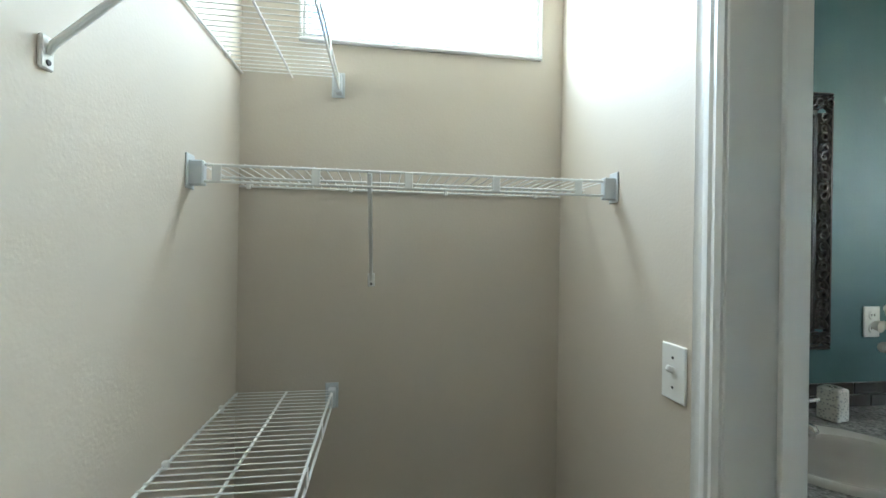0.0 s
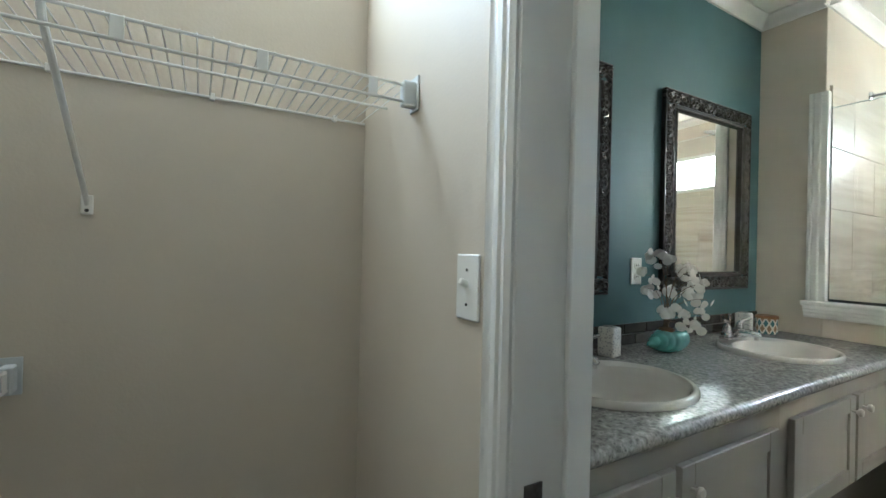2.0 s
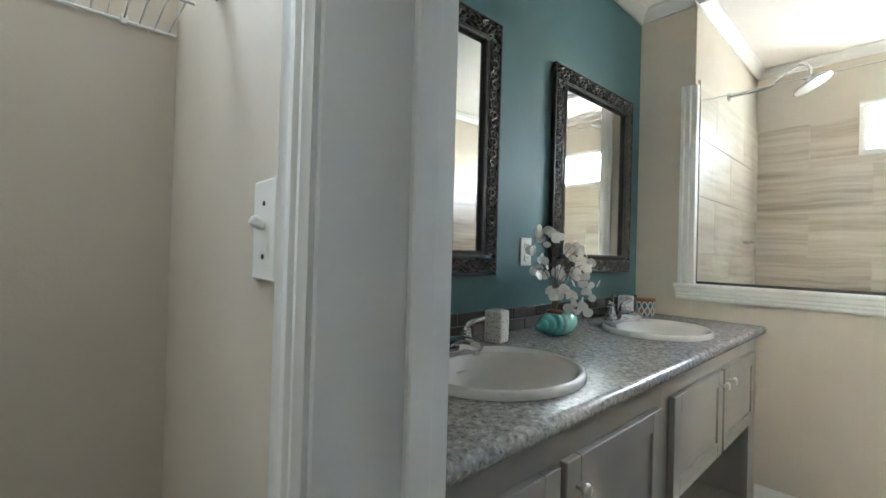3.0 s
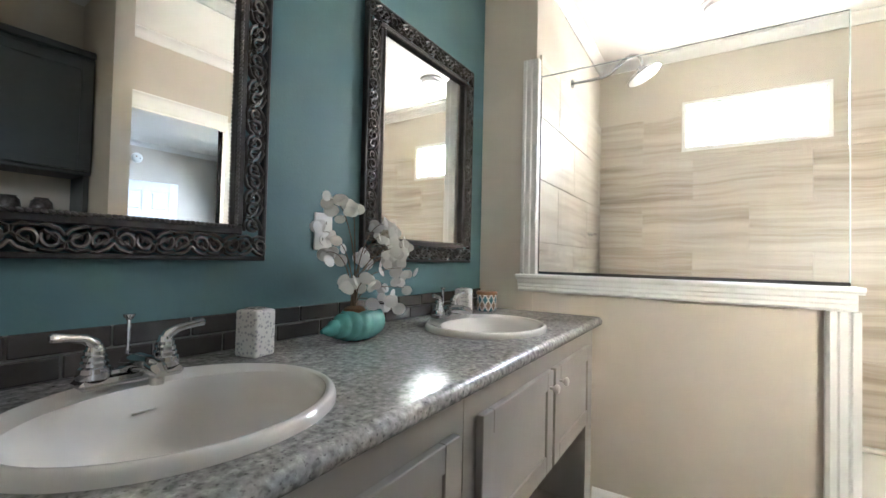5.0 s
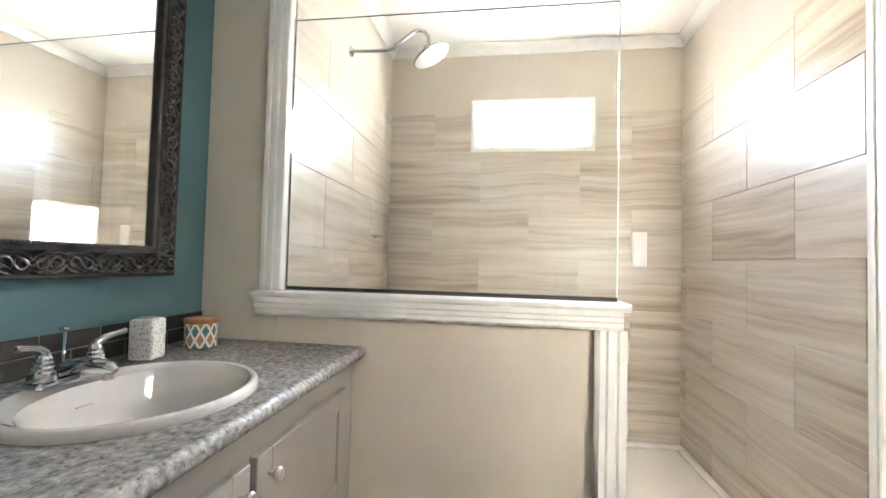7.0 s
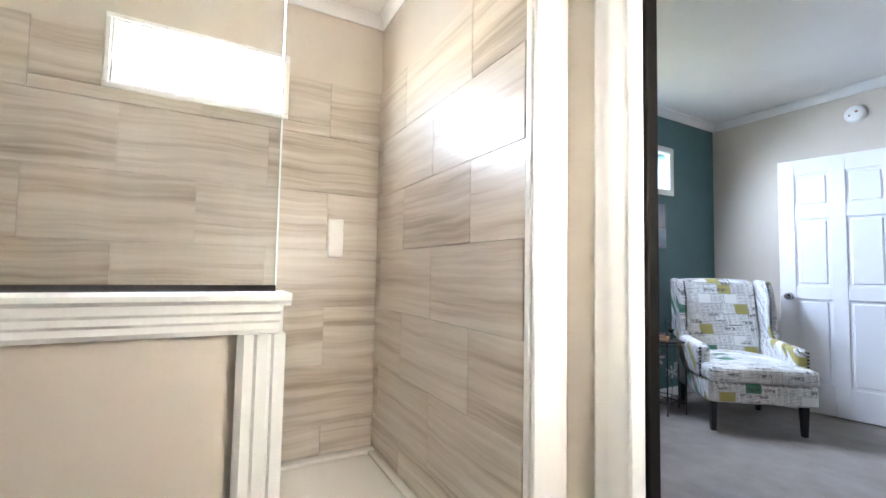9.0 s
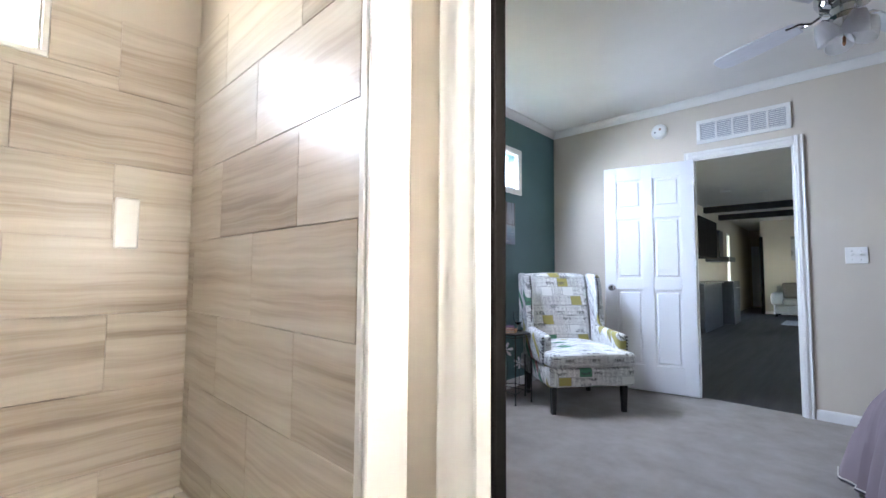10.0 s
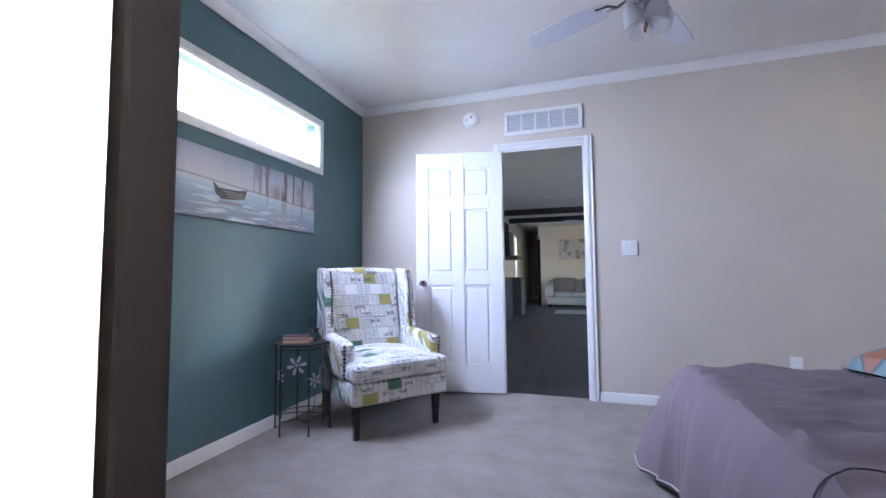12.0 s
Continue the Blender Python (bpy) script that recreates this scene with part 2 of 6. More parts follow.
def newsprint():
    """Upholstery printed like pages: columns of grey bars, with a few coloured boxes."""
    m = material("newsprint_fabric", (0.7, 0.7, 0.68), 0.8, bump=0.15, bscale=400)
    nt = m.node_tree
    n, l, b = nt.nodes, nt.links, nt.nodes["Principled BSDF"]
    co = n.new("ShaderNodeTexCoord")
    sep = n.new("ShaderNodeSeparateXYZ")
    l.new(co.outputs["Object"], sep.inputs[0])
    up = n.new("ShaderNodeMath")
    up.operation = "SUBTRACT"
    l.new(sep.outputs["Z"], up.inputs[0])
    l.new(sep.outputs["Y"], up.inputs[1])
    side = n.new("ShaderNodeMath")
    side.operation, side.inputs[1].default_value = "MULTIPLY_ADD", 0.6
    l.new(sep.outputs["Y"], side.inputs[0])
    l.new(sep.outputs["X"], side.inputs[2])
    flat = n.new("ShaderNodeCombineXYZ")
    l.new(side.outputs[0], flat.inputs["X"])
    l.new(up.outputs[0], flat.inputs["Y"])

    def bricks(w, h, mortar, off):
        t = n.new("ShaderNodeTexBrick")
        t.offset, t.offset_frequency = off, 2
        for k, v in (("Scale", 1.0), ("Mortar Size", mortar), ("Mortar Smooth", 0.0), ("Bias", 0.0), ("Brick Width", w), ("Row Height", h)):
            t.inputs[k].default_value = v
        t.inputs["Color1"].default_value, t.inputs["Color2"].default_value, t.inputs["Mortar"].default_value = (0, 0, 0, 1), (1, 1, 1, 1), (0.62, 0.62, 0.62, 1)
        l.new(flat.outputs[0], t.inputs["Vector"])
        return t

    def steps(source, *stops):
        c = ramp(nt, [(p, (v, v, v) if isinstance(v, float) else v) for p, v in stops], source)
        c.node.color_ramp.interpolation = "CONSTANT"
        return c

    def speckle(scale, wide, cut):
        mp, no = n.new("ShaderNodeMapping"), n.new("ShaderNodeTexNoise")
        mp.inputs["Scale"].default_value = (1, wide, 1)
        l.new(flat.outputs[0], mp.inputs["Vector"])
        l.new(mp.outputs[0], no.inputs["Vector"])
        no.inputs["Scale"].default_value, no.inputs["Detail"].default_value = scale, 1
        return steps(no.outputs["Fac"], (0.0, 1.0), (cut, 0.0))

    def times(a, c):
        k = n.new("ShaderNodeMath")
        k.operation = "MULTIPLY"
        l.new(a, k.inputs[0])
        if isinstance(c, float):
            k.inputs[1].default_value = c
        else:
            l.new(c, k.inputs[1])
        return k.outputs[0]

    def over(base, fac, color):
        mx = n.new("ShaderNodeMix")
        mx.data_type = "RGBA"
        l.new(fac, mx.inputs["Factor"])
        l.new(base, mx.inputs["A"])
        mx.inputs["B"].default_value = (*color, 1)
        return mx.outputs["Result"]

    def body(brick):
        k = n.new("ShaderNodeMath")
        k.operation, k.inputs[0].default_value = "SUBTRACT", 1.0
        l.new(brick.outputs["Fac"], k.inputs[1])
        return k.outputs[0]

    pages = bricks(0.098, 0.066, 0.0020, 0.37)
    pick = pages.outputs["Color"]
    white = (0.72, 0.72, 0.69)
    tone = steps(pick, (0.0, white), (0.30, (0.60, 0.59, 0.57)), (0.42, white), (0.76, (0.38, 0.33, 0.09)), (0.80, white), (0.90, (0.07, 0.20, 0.12)), (0.922, (0.62, 0.60, 0.58)), (0.98, (0.30, 0.11, 0.09)))
    lines = bricks(0.037, 0.0098, 0.0026, 0.0)
    text = times(body(lines), speckle(210, 0.6, 0.54))
    col = over(tone, times(times(text, steps(pick, (0.0, 1.0), (0.50, 0.0), (0.56, 1.0), (0.76, 0.4), (0.81, 1.0), (0.90, 0.0), (0.922, 1.0))), 0.86), (0.10, 0.10, 0.11))
    heads = bricks(0.094, 0.0415, 0.010, 0.5)
    head = times(times(body(heads), speckle(120, 0.45, 0.52)), steps(heads.outputs["Color"], (0.0, 0.0), (0.60, 1.0), (0.84, 0.0)))
    col = over(col, times(head, 0.75), (0.06, 0.06, 0.065))
    bars = bricks(0.157, 0.061, 0.0285, 0.3)
    col = over(col, times(times(body(bars), steps(bars.outputs["Color"], (0.0, 0.0), (0.80, 1.0), (0.90, 0.0))), 0.9), (0.07, 0.07, 0.075))
    col = over(col, times(pages.outputs["Fac"], 0.45), (0.2, 0.2, 0.2))
    l.new(col, b.inputs["Base Color"])
    return m


def patterned(name, a, c, d, scale):
    m = material(name, a, 0.5)
    nt = m.node_tree
    n, l = nt.nodes, nt.links
    co, vo = n.new("ShaderNodeTexCoord"), n.new("ShaderNodeTexVoronoi")
    vo.inputs["Scale"].default_value = scale
    l.new(co.outputs["Object"], vo.inputs["Vector"])
    col = ramp(nt, [(0.0, c), (0.30, d), (0.42, a)], vo.outputs["Distance"])
    l.new(col, n["Principled BSDF"].inputs["Base Color"])
    return m


def trellis(name, cell_a, cell_b, line, count, width, polar=False):
    """Crossed diagonal lines over cells of two colours, flat or round a pot."""
    m = material(name, cell_a, 0.45, bump=0.1, bscale=300)
    nt = m.node_tree
    n, l = nt.nodes, nt.links
    co, sep = n.new("ShaderNodeTexCoord"), n.new("ShaderNodeSeparateXYZ")
    l.new(co.outputs["Object"], sep.inputs[0])

    def calc(op, *args):
        k = n.new("ShaderNodeMath")
        k.operation = op
        for i, a in enumerate(args):
            if isinstance(a, (int, float)):
                k.inputs[i].default_value = a
            else:
                l.new(a, k.inputs[i])
        return k.outputs[0]

    if polar:
        u = calc("MULTIPLY", calc("ARCTAN2", sep.outputs["Y"], sep.outputs["X"]), 0.047)
        v = calc("MULTIPLY", sep.outputs["Z"], 0.55)
    else:
        u, v = sep.outputs["X"], sep.outputs["Y"]
    a, b = calc("MULTIPLY", calc("ADD", u, v), count), calc("MULTIPLY", calc("SUBTRACT", u, v), count)
    near = calc("MINIMUM", calc("PINGPONG", a, 0.5), calc("PINGPONG", b, 0.5))
    odd = calc("PINGPONG", calc("ADD", calc("FLOOR", a), calc("FLOOR", b)), 1.0)
    pick = n.new("ShaderNodeMix")
    pick.data_type = "RGBA"
    l.new(odd, pick.inputs["Factor"])
    pick.inputs["A"].default_value, pick.inputs["B"].default_value = (*cell_a, 1), (*cell_b, 1)
    over = n.new("ShaderNodeMix")
    over.data_type = "RGBA"
    l.new(calc("LESS_THAN", near, width), over.inputs["Factor"])
    l.new(pick.outputs["Result"], over.inputs["A"])
    over.inputs["B"].default_value = (*line, 1)
    l.new(over.outputs["Result"], n["Principled BSDF"].inputs["Base Color"])
    return m


def petal_shell():
    m = material("capiz_shell", (0.90, 0.885, 0.84), 0.28, var=0.1, scale=30)
    nt = m.node_tree
    b = nt.nodes["Principled BSDF"]
    tl, mx = nt.nodes.new("ShaderNodeBsdfTranslucent"), nt.nodes.new("ShaderNodeMixShader")
    tl.inputs["Color"].default_value = (0.86, 0.84, 0.79, 1)
    mx.inputs[0].default_value = 0.45
    nt.links.new(b.outputs[0], mx.inputs[1])
    nt.links.new(tl.outputs[0], mx.inputs[2])
    nt.links.new(mx.outputs[0], nt.nodes["Material Output"].inputs["Surface"])
    return m


def lake_canvas():
    """Misty lake in loose brushwork: bare trees along the far shore, their reflections in blue water."""
    m = material("lake_canvas", (0.5, 0.5, 0.55), 0.6, bump=0.35, bscale=90)
    nt = m.node_tree
    n, l = nt.nodes, nt.links
    co, sep = n.new("ShaderNodeTexCoord"), n.new("ShaderNodeSeparateXYZ")
    l.new(co.outputs["Object"], sep.inputs[0])

    def strokes(sx, sz, detail, low, high):
        mp, no = n.new("ShaderNodeMapping"), n.new("ShaderNodeTexNoise")
        mp.inputs["Scale"].default_value = (sx, sx, sz)
        l.new(co.outputs["Object"], mp.inputs["Vector"])
        l.new(mp.outputs[0], no.inputs["Vector"])
        no.inputs["Scale"].default_value, no.inputs["Detail"].default_value = 1.0, detail
        return ramp(nt, [(low, (0, 0, 0)), (high, (1, 1, 1))], no.outputs["Fac"])

    def mix(fac, a, c):
        mx = n.new("ShaderNodeMix")
        mx.data_type = "RGBA"
        l.new(fac, mx.inputs["Factor"])
        for k, v in (("A", a), ("B", c)):
            if isinstance(v, tuple):
                mx.inputs[k].default_value = (*v, 1)
            else:
                l.new(v, mx.inputs[k])
        return mx.outputs["Result"]

    up = n.new("ShaderNodeMath")
    up.operation, up.inputs[1].default_value, up.inputs[2].default_value = "MULTIPLY_ADD", 2.6, 0.5
    l.new(sep.outputs["Z"], up.inputs[0])
    tilt = n.new("ShaderNodeMath")
    tilt.operation, tilt.inputs[1].default_value = "MULTIPLY_ADD", 0.10
    l.new(sep.outputs["X"], tilt.inputs[0])
    l.new(up.outputs[0], tilt.inputs[2])
    h = tilt.outputs[0]
    sky_tone = ramp(nt, [(0.5, (0.52, 0.52, 0.53)), (0.8, (0.40, 0.42, 0.47)), (1.0, (0.30, 0.33, 0.40))], h)
    water = ramp(nt, [(0.0, (0.20, 0.22, 0.27)), (0.25, (0.27, 0.34, 0.42)), (0.42, (0.36, 0.48, 0.53)), (0.52, (0.52, 0.54, 0.53))], h)
    right = n.new("ShaderNodeMath")
    right.operation, right.inputs[1].default_value, right.inputs[2].default_value = "MULTIPLY_ADD", 0.8, 0.5
    l.new(sep.outputs["X"], right.inputs[0])
    grove = ramp(nt, [(0.45, (0.04, 0.04, 0.04)), (0.62, (1, 1, 1))], right.outputs[0])

    def only(mask, tone):
        mx = n.new("ShaderNodeMix")
        mx.data_type, mx.blend_type = "RGBA", "MULTIPLY"
        mx.inputs["Factor"].default_value = 1.0
        l.new(mask, mx.inputs["A"])
        l.new(tone, mx.inputs["B"])
        return mx.outputs["Result"]

    shore = mix(only(grove, strokes(22, 1.6, 2, 0.54, 0.60)), sky_tone, (0.13, 0.115, 0.115))
    shore = mix(only(grove, strokes(7, 6, 4, 0.52, 0.72)), shore, (0.30, 0.25, 0.235))
    lake = mix(strokes(5, 45, 4, 0.50, 0.68), water, (0.53, 0.57, 0.60))
    lake = mix(only(grove, strokes(22, 3, 3, 0.56, 0.66)), lake, (0.34, 0.31, 0.30))
    edge = ramp(nt, [(0.515, (0, 0, 0)), (0.535, (1, 1, 1))], h)
    col = mix(edge, lake, shore)
    band = ramp(nt, [(0.505, (0, 0, 0)), (0.52, (0.8, 0.8, 0.8)), (0.545, (0, 0, 0))], h)
    l.new(mix(band, col, (0.21, 0.165, 0.14)), n["Principled BSDF"].inputs["Base Color"])
    return m


M["carpet"] = carpet()
# closet floor is out of view; its carpet is darkened to cut bounced light
M["closet_carpet"] = material("low_bounce_carpet", (0.15, 0.13, 0.11), 0.95, var=0.24, scale=5, bump=0.9, bscale=260)
M["pane"] = thin_pane()
M["shower_glass"] = glass("shower_glass", (0.95, 0.98, 0.985))
M["glass_edge"] = material("polished_glass_edge", (0.74, 0.82, 0.80), 0.18, var=0.05, scale=12)
M["clear"] = glass("clear_glass", (0.96, 0.98, 0.98))
M["frosted"] = glass("frosted_shade", (0.92, 0.92, 0.94), 0.45)
M["tile"] = stone_tile()
M["counter"] = speckled_laminate()
M["news"] = newsprint()
M["shell"] = petal_shell()
M["canvas"] = lake_canvas()
M["mosaic"] = patterned("white_mosaic", (0.66, 0.64, 0.60), (0.26, 0.29, 0.31), (0.44, 0.42, 0.41), 105)
M["ogee"] = trellis("teal_trellis_ceramic", (0.05, 0.17, 0.19), (0.30, 0.20, 0.12), (0.70, 0.66, 0.58), 33.87, 0.13, True)
M["cushion"] = trellis("orange_trellis_fabric", (0.30, 0.12, 0.06), (0.15, 0.23, 0.235), (0.09, 0.11, 0.12), 9.0, 0.055)
M["art"] = patterned("floral_art", (0.46, 0.45, 0.43), (0.16, 0.15, 0.145), (0.30, 0.29, 0.27), 4)

# ---- mesh helpers ----


def box(bm, x0, x1, y0, y1, z0, z1, bevel=0.0, seg=1):
    vs = [bm.verts.new((x, y, z)) for x in (x0, x1) for y in (y0, y1) for z in (z0, z1)]
    fs = [bm.faces.new([vs[i] for i in q]) for q in ((0, 1, 3, 2), (4, 6, 7, 5), (0, 4, 5, 1), (2, 3, 7, 6), (0, 2, 6, 4), (1, 5, 7, 3))]
    if bevel:
        es = list({e for f in fs for e in f.edges})
        bmesh.ops.bevel(bm, geom=es, offset=bevel, segments=seg, profile=0.5, affect="EDGES")
    return bm


def tube(bm, pts, r, seg=8, caps=True):
    """A round bar along points; r is one radius or one for each point."""
    pts = [Vector(p) for p in pts]
    rs = r if isinstance(r, (list, tuple)) else [r] * len(pts)
    rings = []
    side = None
    for i, p in enumerate(pts):
        d = (pts[min(i + 1, len(pts) - 1)] - pts[max(i - 1, 0)]).normalized()
        if side is None:
            side = d.orthogonal().normalized()
        side = (side - d * side.dot(d)).normalized()
        up = d.cross(side)
        rings.append([bm.verts.new(p + rs[i] * (math.cos(a) * side + math.sin(a) * up)) for a in (2 * math.pi * k / seg for k in range(seg))])
    for a, b in zip(rings, rings[1:]):
        for k in range(seg):
            bm.faces.new((a[k], a[(k + 1) % seg], b[(k + 1) % seg], b[k]))
    if caps:
        bm.faces.new(rings[0][::-1])
        bm.faces.new(rings[-1])
    return bm


def lathe(bm, prof, at=(0, 0, 0), seg=24, sx=1.0, sy=1.0, close=True):
    """Turns (radius, height) points round the z axis; sx, sy stretch it to an oval."""
    rings = [[bm.verts.new((at[0] + r * sx * math.cos(2 * math.pi * k / seg), at[1] + r * sy * math.sin(2 * math.pi * k / seg), at[2] + z)) for k in range(seg)] for r, z in prof]
    for a, b in zip(rings, rings[1:]):
        for k in range(seg):
            bm.faces.new((a[k], a[(k + 1) % seg], b[(k + 1) % seg], b[k]))
    if close:
        bm.faces.new(rings[0][::-1])
        bm.faces.new(rings[-1])
    return bm


def profile(bm, pts, axis, a, b):
    """Pushes a closed outline along an axis from a to b: axis x takes (y, z) points, y takes (x, z), z takes (x, y)."""
    def at(p, s):
        return {"x": (s, p[0], p[1]), "y": (p[0], s, p[1]), "z": (p[0], p[1], s)}[axis]
    lo, hi = [bm.verts.new(at(p, a)) for p in pts], [bm.verts.new(at(p, b)) for p in pts]
    for k in range(len(pts)):
        j = (k + 1) % len(pts)
        bm.faces.new((lo[k], lo[j], hi[j], hi[k]))
    bm.faces.new(lo[::-1])
    bm.faces.new(hi)
    return bm


def turned(bm, m):
    bmesh.ops.transform(bm, matrix=m, verts=bm.verts)
    return bm


def mesh_of(name, bm, mat, smooth=True, angle=35):
    bmesh.ops.recalc_face_normals(bm, faces=bm.faces)
    me = bpy.data.meshes.new(name)
    bm.to_mesh(me)
    bm.free()
    me.materials.append(mat)
    if smooth:
        me.shade_smooth()
        me.set_sharp_from_angle(angle=radians(angle))
    return me


def part(name, bm, mat, parent, label="", smooth=True):
    ob = new(name, mesh_of(name, bm, mat, smooth))
    ob.parent = parent
    return tagged(ob, label) if label else ob


def piece(name, me, parent, m):
    ob = new(name, me)
    ob.parent = parent
    ob.matrix_basis = m
    return ob


def thing(name, m, label, category, group="", kind=""):
    ob = new(name)
    ob.empty_display_size = 0.05
    ob.matrix_basis = m if isinstance(m, Matrix) else pose(*m)
    return tagged(ob, label, category, group, kind)


def solo(name, bm, mat, label, category, group="", kind="", smooth=True):
    return tagged(new(name, mesh_of(name, bm, mat, smooth)), label, category, group, kind)


def boxes(*dims, bevel=0.0):
    bm = bmesh.new()
    for d in dims:
        box(bm, *d, bevel=bevel)
    return bm


def structure(name, bm, mat, label, category="wall", smooth=False):
    return solo(name, bm, mat, label, category, kind="structure", smooth=smooth)


# ---- the plan ----
END, EAST, CEIL = 1.545, 4.44, 2.565          # end wall, outer side wall, ceiling
CLO_W, CLO_E, BATH_W = -0.28, 0.742, 0.905    # closet sides, bathroom's side of the closet wall
STUB, SH_N, SH_S = 3.06, 1.252, -0.617        # shower's face, its two side walls
DOORW, BED_N, BED_S = -0.735, -0.785, -4.105  # wall with the bathroom door, bedroom's two ends
JX0, JX1, DH = 2.08, 2.82, 2.035              # bathroom doorway
JY0, JY1 = 0.13, 0.85                         # closet doorway
BX0, BX1 = 2.44, 3.11                         # bedroom doorway
WEST = -0.32
T = 0.12

# ground outside, reaching the horizon
structure("ground", boxes((-600, 600, -600, 600, -0.65, -0.6)), M["grass"], "dry lawn around the house", "ground")

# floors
structure("floor_closet", boxes((WEST, BATH_W, DOORW, END, -0.06, 0.0)), M["closet_carpet"], "unseen closet carpet, darkened to cut bounced light", "floor")
structure("floor_bathroom", boxes((BATH_W, EAST, DOORW - 0.04, END, -0.06, 0.0)), M["vinyl"], "grey vinyl bathroom floor", "floor")
structure("floor_bedroom", boxes((WEST, EAST, BED_S - 0.05, DOORW - 0.04, -0.06, 0.0)), M["carpet"], "soft beige carpet across the bedroom", "floor")
structure("floor_living", boxes((-1.5, 5.2, -19.2, BED_S - 0.05, -0.06, -0.004)), M["dark_floor"], "dark wood-look floor of the living room", "floor")

# ceilings
structure("ceiling", boxes((WEST - T, EAST + T, BED_S - 0.05, END + T, CEIL, CEIL + 0.1)), M["ceiling"], "off-white textured ceiling", "ceiling")
structure("ceiling_living", boxes((-1.5, 5.2, -19.2, BED_S - 0.05, CEIL, CEIL + 0.1)), M["ceiling"], "off-white living room ceiling", "ceiling")

# end wall: closet part with its window, teal vanity part, shower chase
CW = (-0.10, 0.655, 2.045, 2.44)
structure("wall_closet_end", boxes((WEST - T, CW[0], END, END + T, 0, CEIL), (CW[1], BATH_W - 0.075, END, END + T, 0, CEIL), (CW[0], CW[1], END, END + T, 0, CW[2]), (CW[0], CW[1], END, END + T, CW[3], CEIL)), M["beige"], "beige painted closet wall below a high window")
structure("wall_vanity", boxes((BATH_W - 0.075, STUB + 0.06, END, END + T, 0, CEIL)), M["teal"], "deep teal painted wall behind the vanity")
structure("wall_shower_side", boxes((STUB, EAST + T, SH_N, END + T, 0, CEIL), bevel=0.003), M["beige"], "beige wall stub beside the shower")
structure("wall_closet_west", boxes((WEST - T, CLO_W, DOORW, END, 0, CEIL)), M["beige"], "beige painted closet side wall")
structure("wall_closet_door", boxes((CLO_E, BATH_W, JY1 + 0.012, END, 0, CEIL), (CLO_E, BATH_W, DOORW, JY0 - 0.012, 0, CEIL), (CLO_E, BATH_W, JY0 - 0.012, JY1 + 0.012, DH + 0.012, CEIL)), M["beige"], "beige wall with the closet doorway")

# outer wall with the shower and bedroom windows
SW, BW = (-0.065, 0.675, 1.88, 2.18), (-3.40, -2.03, 1.835, 2.185)
structure("wall_east_bathroom", boxes((EAST, EAST + T, SW[1], SH_N, 0, CEIL), (EAST, EAST + T, BED_N, SW[0], 0, CEIL), (EAST, EAST + T, SW[0], SW[1], 0, SW[2]), (EAST, EAST + T, SW[0], SW[1], SW[3], CEIL)), M["beige"], "beige outer wall of the shower")
structure("wall_east_bedroom", boxes((EAST, EAST + T, BW[1], BED_N, 0, CEIL), (EAST, EAST + T, BED_S - 0.1, BW[0], 0, CEIL), (EAST, EAST + T, BW[0], BW[1], 0, BW[2]), (EAST, EAST + T, BW[0], BW[1], BW[3], CEIL)), M["teal"], "teal accent wall with a high bedroom window")

# wall between bathroom and bedroom, and the wall behind the shower's tile
structure("wall_bathroom_door", boxes((CLO_E, JX0 - 0.012, BED_N, DOORW, 0, CEIL), (JX1 + 0.012, EAST, BED_N, DOORW, 0, CEIL), (JX0 - 0.012, JX1 + 0.012, BED_N, DOORW, DH + 0.012, CEIL)), M["beige"], "beige wall with the bathroom doorway")
structure("wall_shower_south", boxes((3.062, EAST, DOORW, SH_S, 0, CEIL)), M["beige"], "beige wall behind the shower tile")
structure("wall_toilet_nook", boxes((1.93, 2.02, DOORW, -0.20, 0, CEIL)), M["beige"], "beige stub wall beside the bathroom doorway")

# bedroom's far and side walls
structure("wall_bedroom_south", boxes((WEST - T, BX0 - 0.012, BED_S - 0.1, BED_S, 0, CEIL), (BX1 + 0.012, EAST, BED_S - 0.1, BED_S, 0, CEIL), (BX0 - 0.012, BX1 + 0.012, BED_S - 0.1, BED_S, DH + 0.012, CEIL)), M["beige"], "beige bedroom wall with the open door")
structure("wall_bedroom_west", boxes((WEST - T, WEST, BED_S, DOORW, 0, CEIL)), M["beige"], "plain beige bedroom wall")

# living room seen through the bedroom door
FAR = -14.6
structure("wall_living_far", boxes((-1.5, 3.78, FAR - 0.1, FAR, 0, CEIL)), M["beige"], "beige far wall behind the sofa")
# opening cut into the unseen west side to hold the fill lamp
structure("wall_living_west", boxes((-1.6, -1.5, -19.2, -9.5, 0, CEIL), (-1.6, -1.5, -7.5, BED_S - 0.1, 0, CEIL), (-1.6, -1.5, -9.5, -7.5, 0, 0.8), (-1.6, -1.5, -9.5, -7.5, 2.0, CEIL)), M["beige"], "living room wall with an added unseen opening for the fill lamp")
structure("wall_living_east", boxes((4.38, 4.5, -13.4, BED_S - 0.1, 0, CEIL), (4.38, 4.5, -19.2, -13.8, 0, CEIL), (4.38, 4.5, -13.8, -13.4, 2.15, CEIL), (4.38, 4.5, -13.8, -13.4, 0, 0.15)), M["beige"], "living room side wall with a bright tall window")
structure("wall_hall_end", boxes((3.70, 4.38, -17.6, -17.5, 0, CEIL)), M["beige"], "end wall of the far hall")
structure("wall_hall_side", boxes((3.70, 3.78, -17.5, FAR - 0.1, 0, CEIL)), M["beige"], "side wall of the far hall")


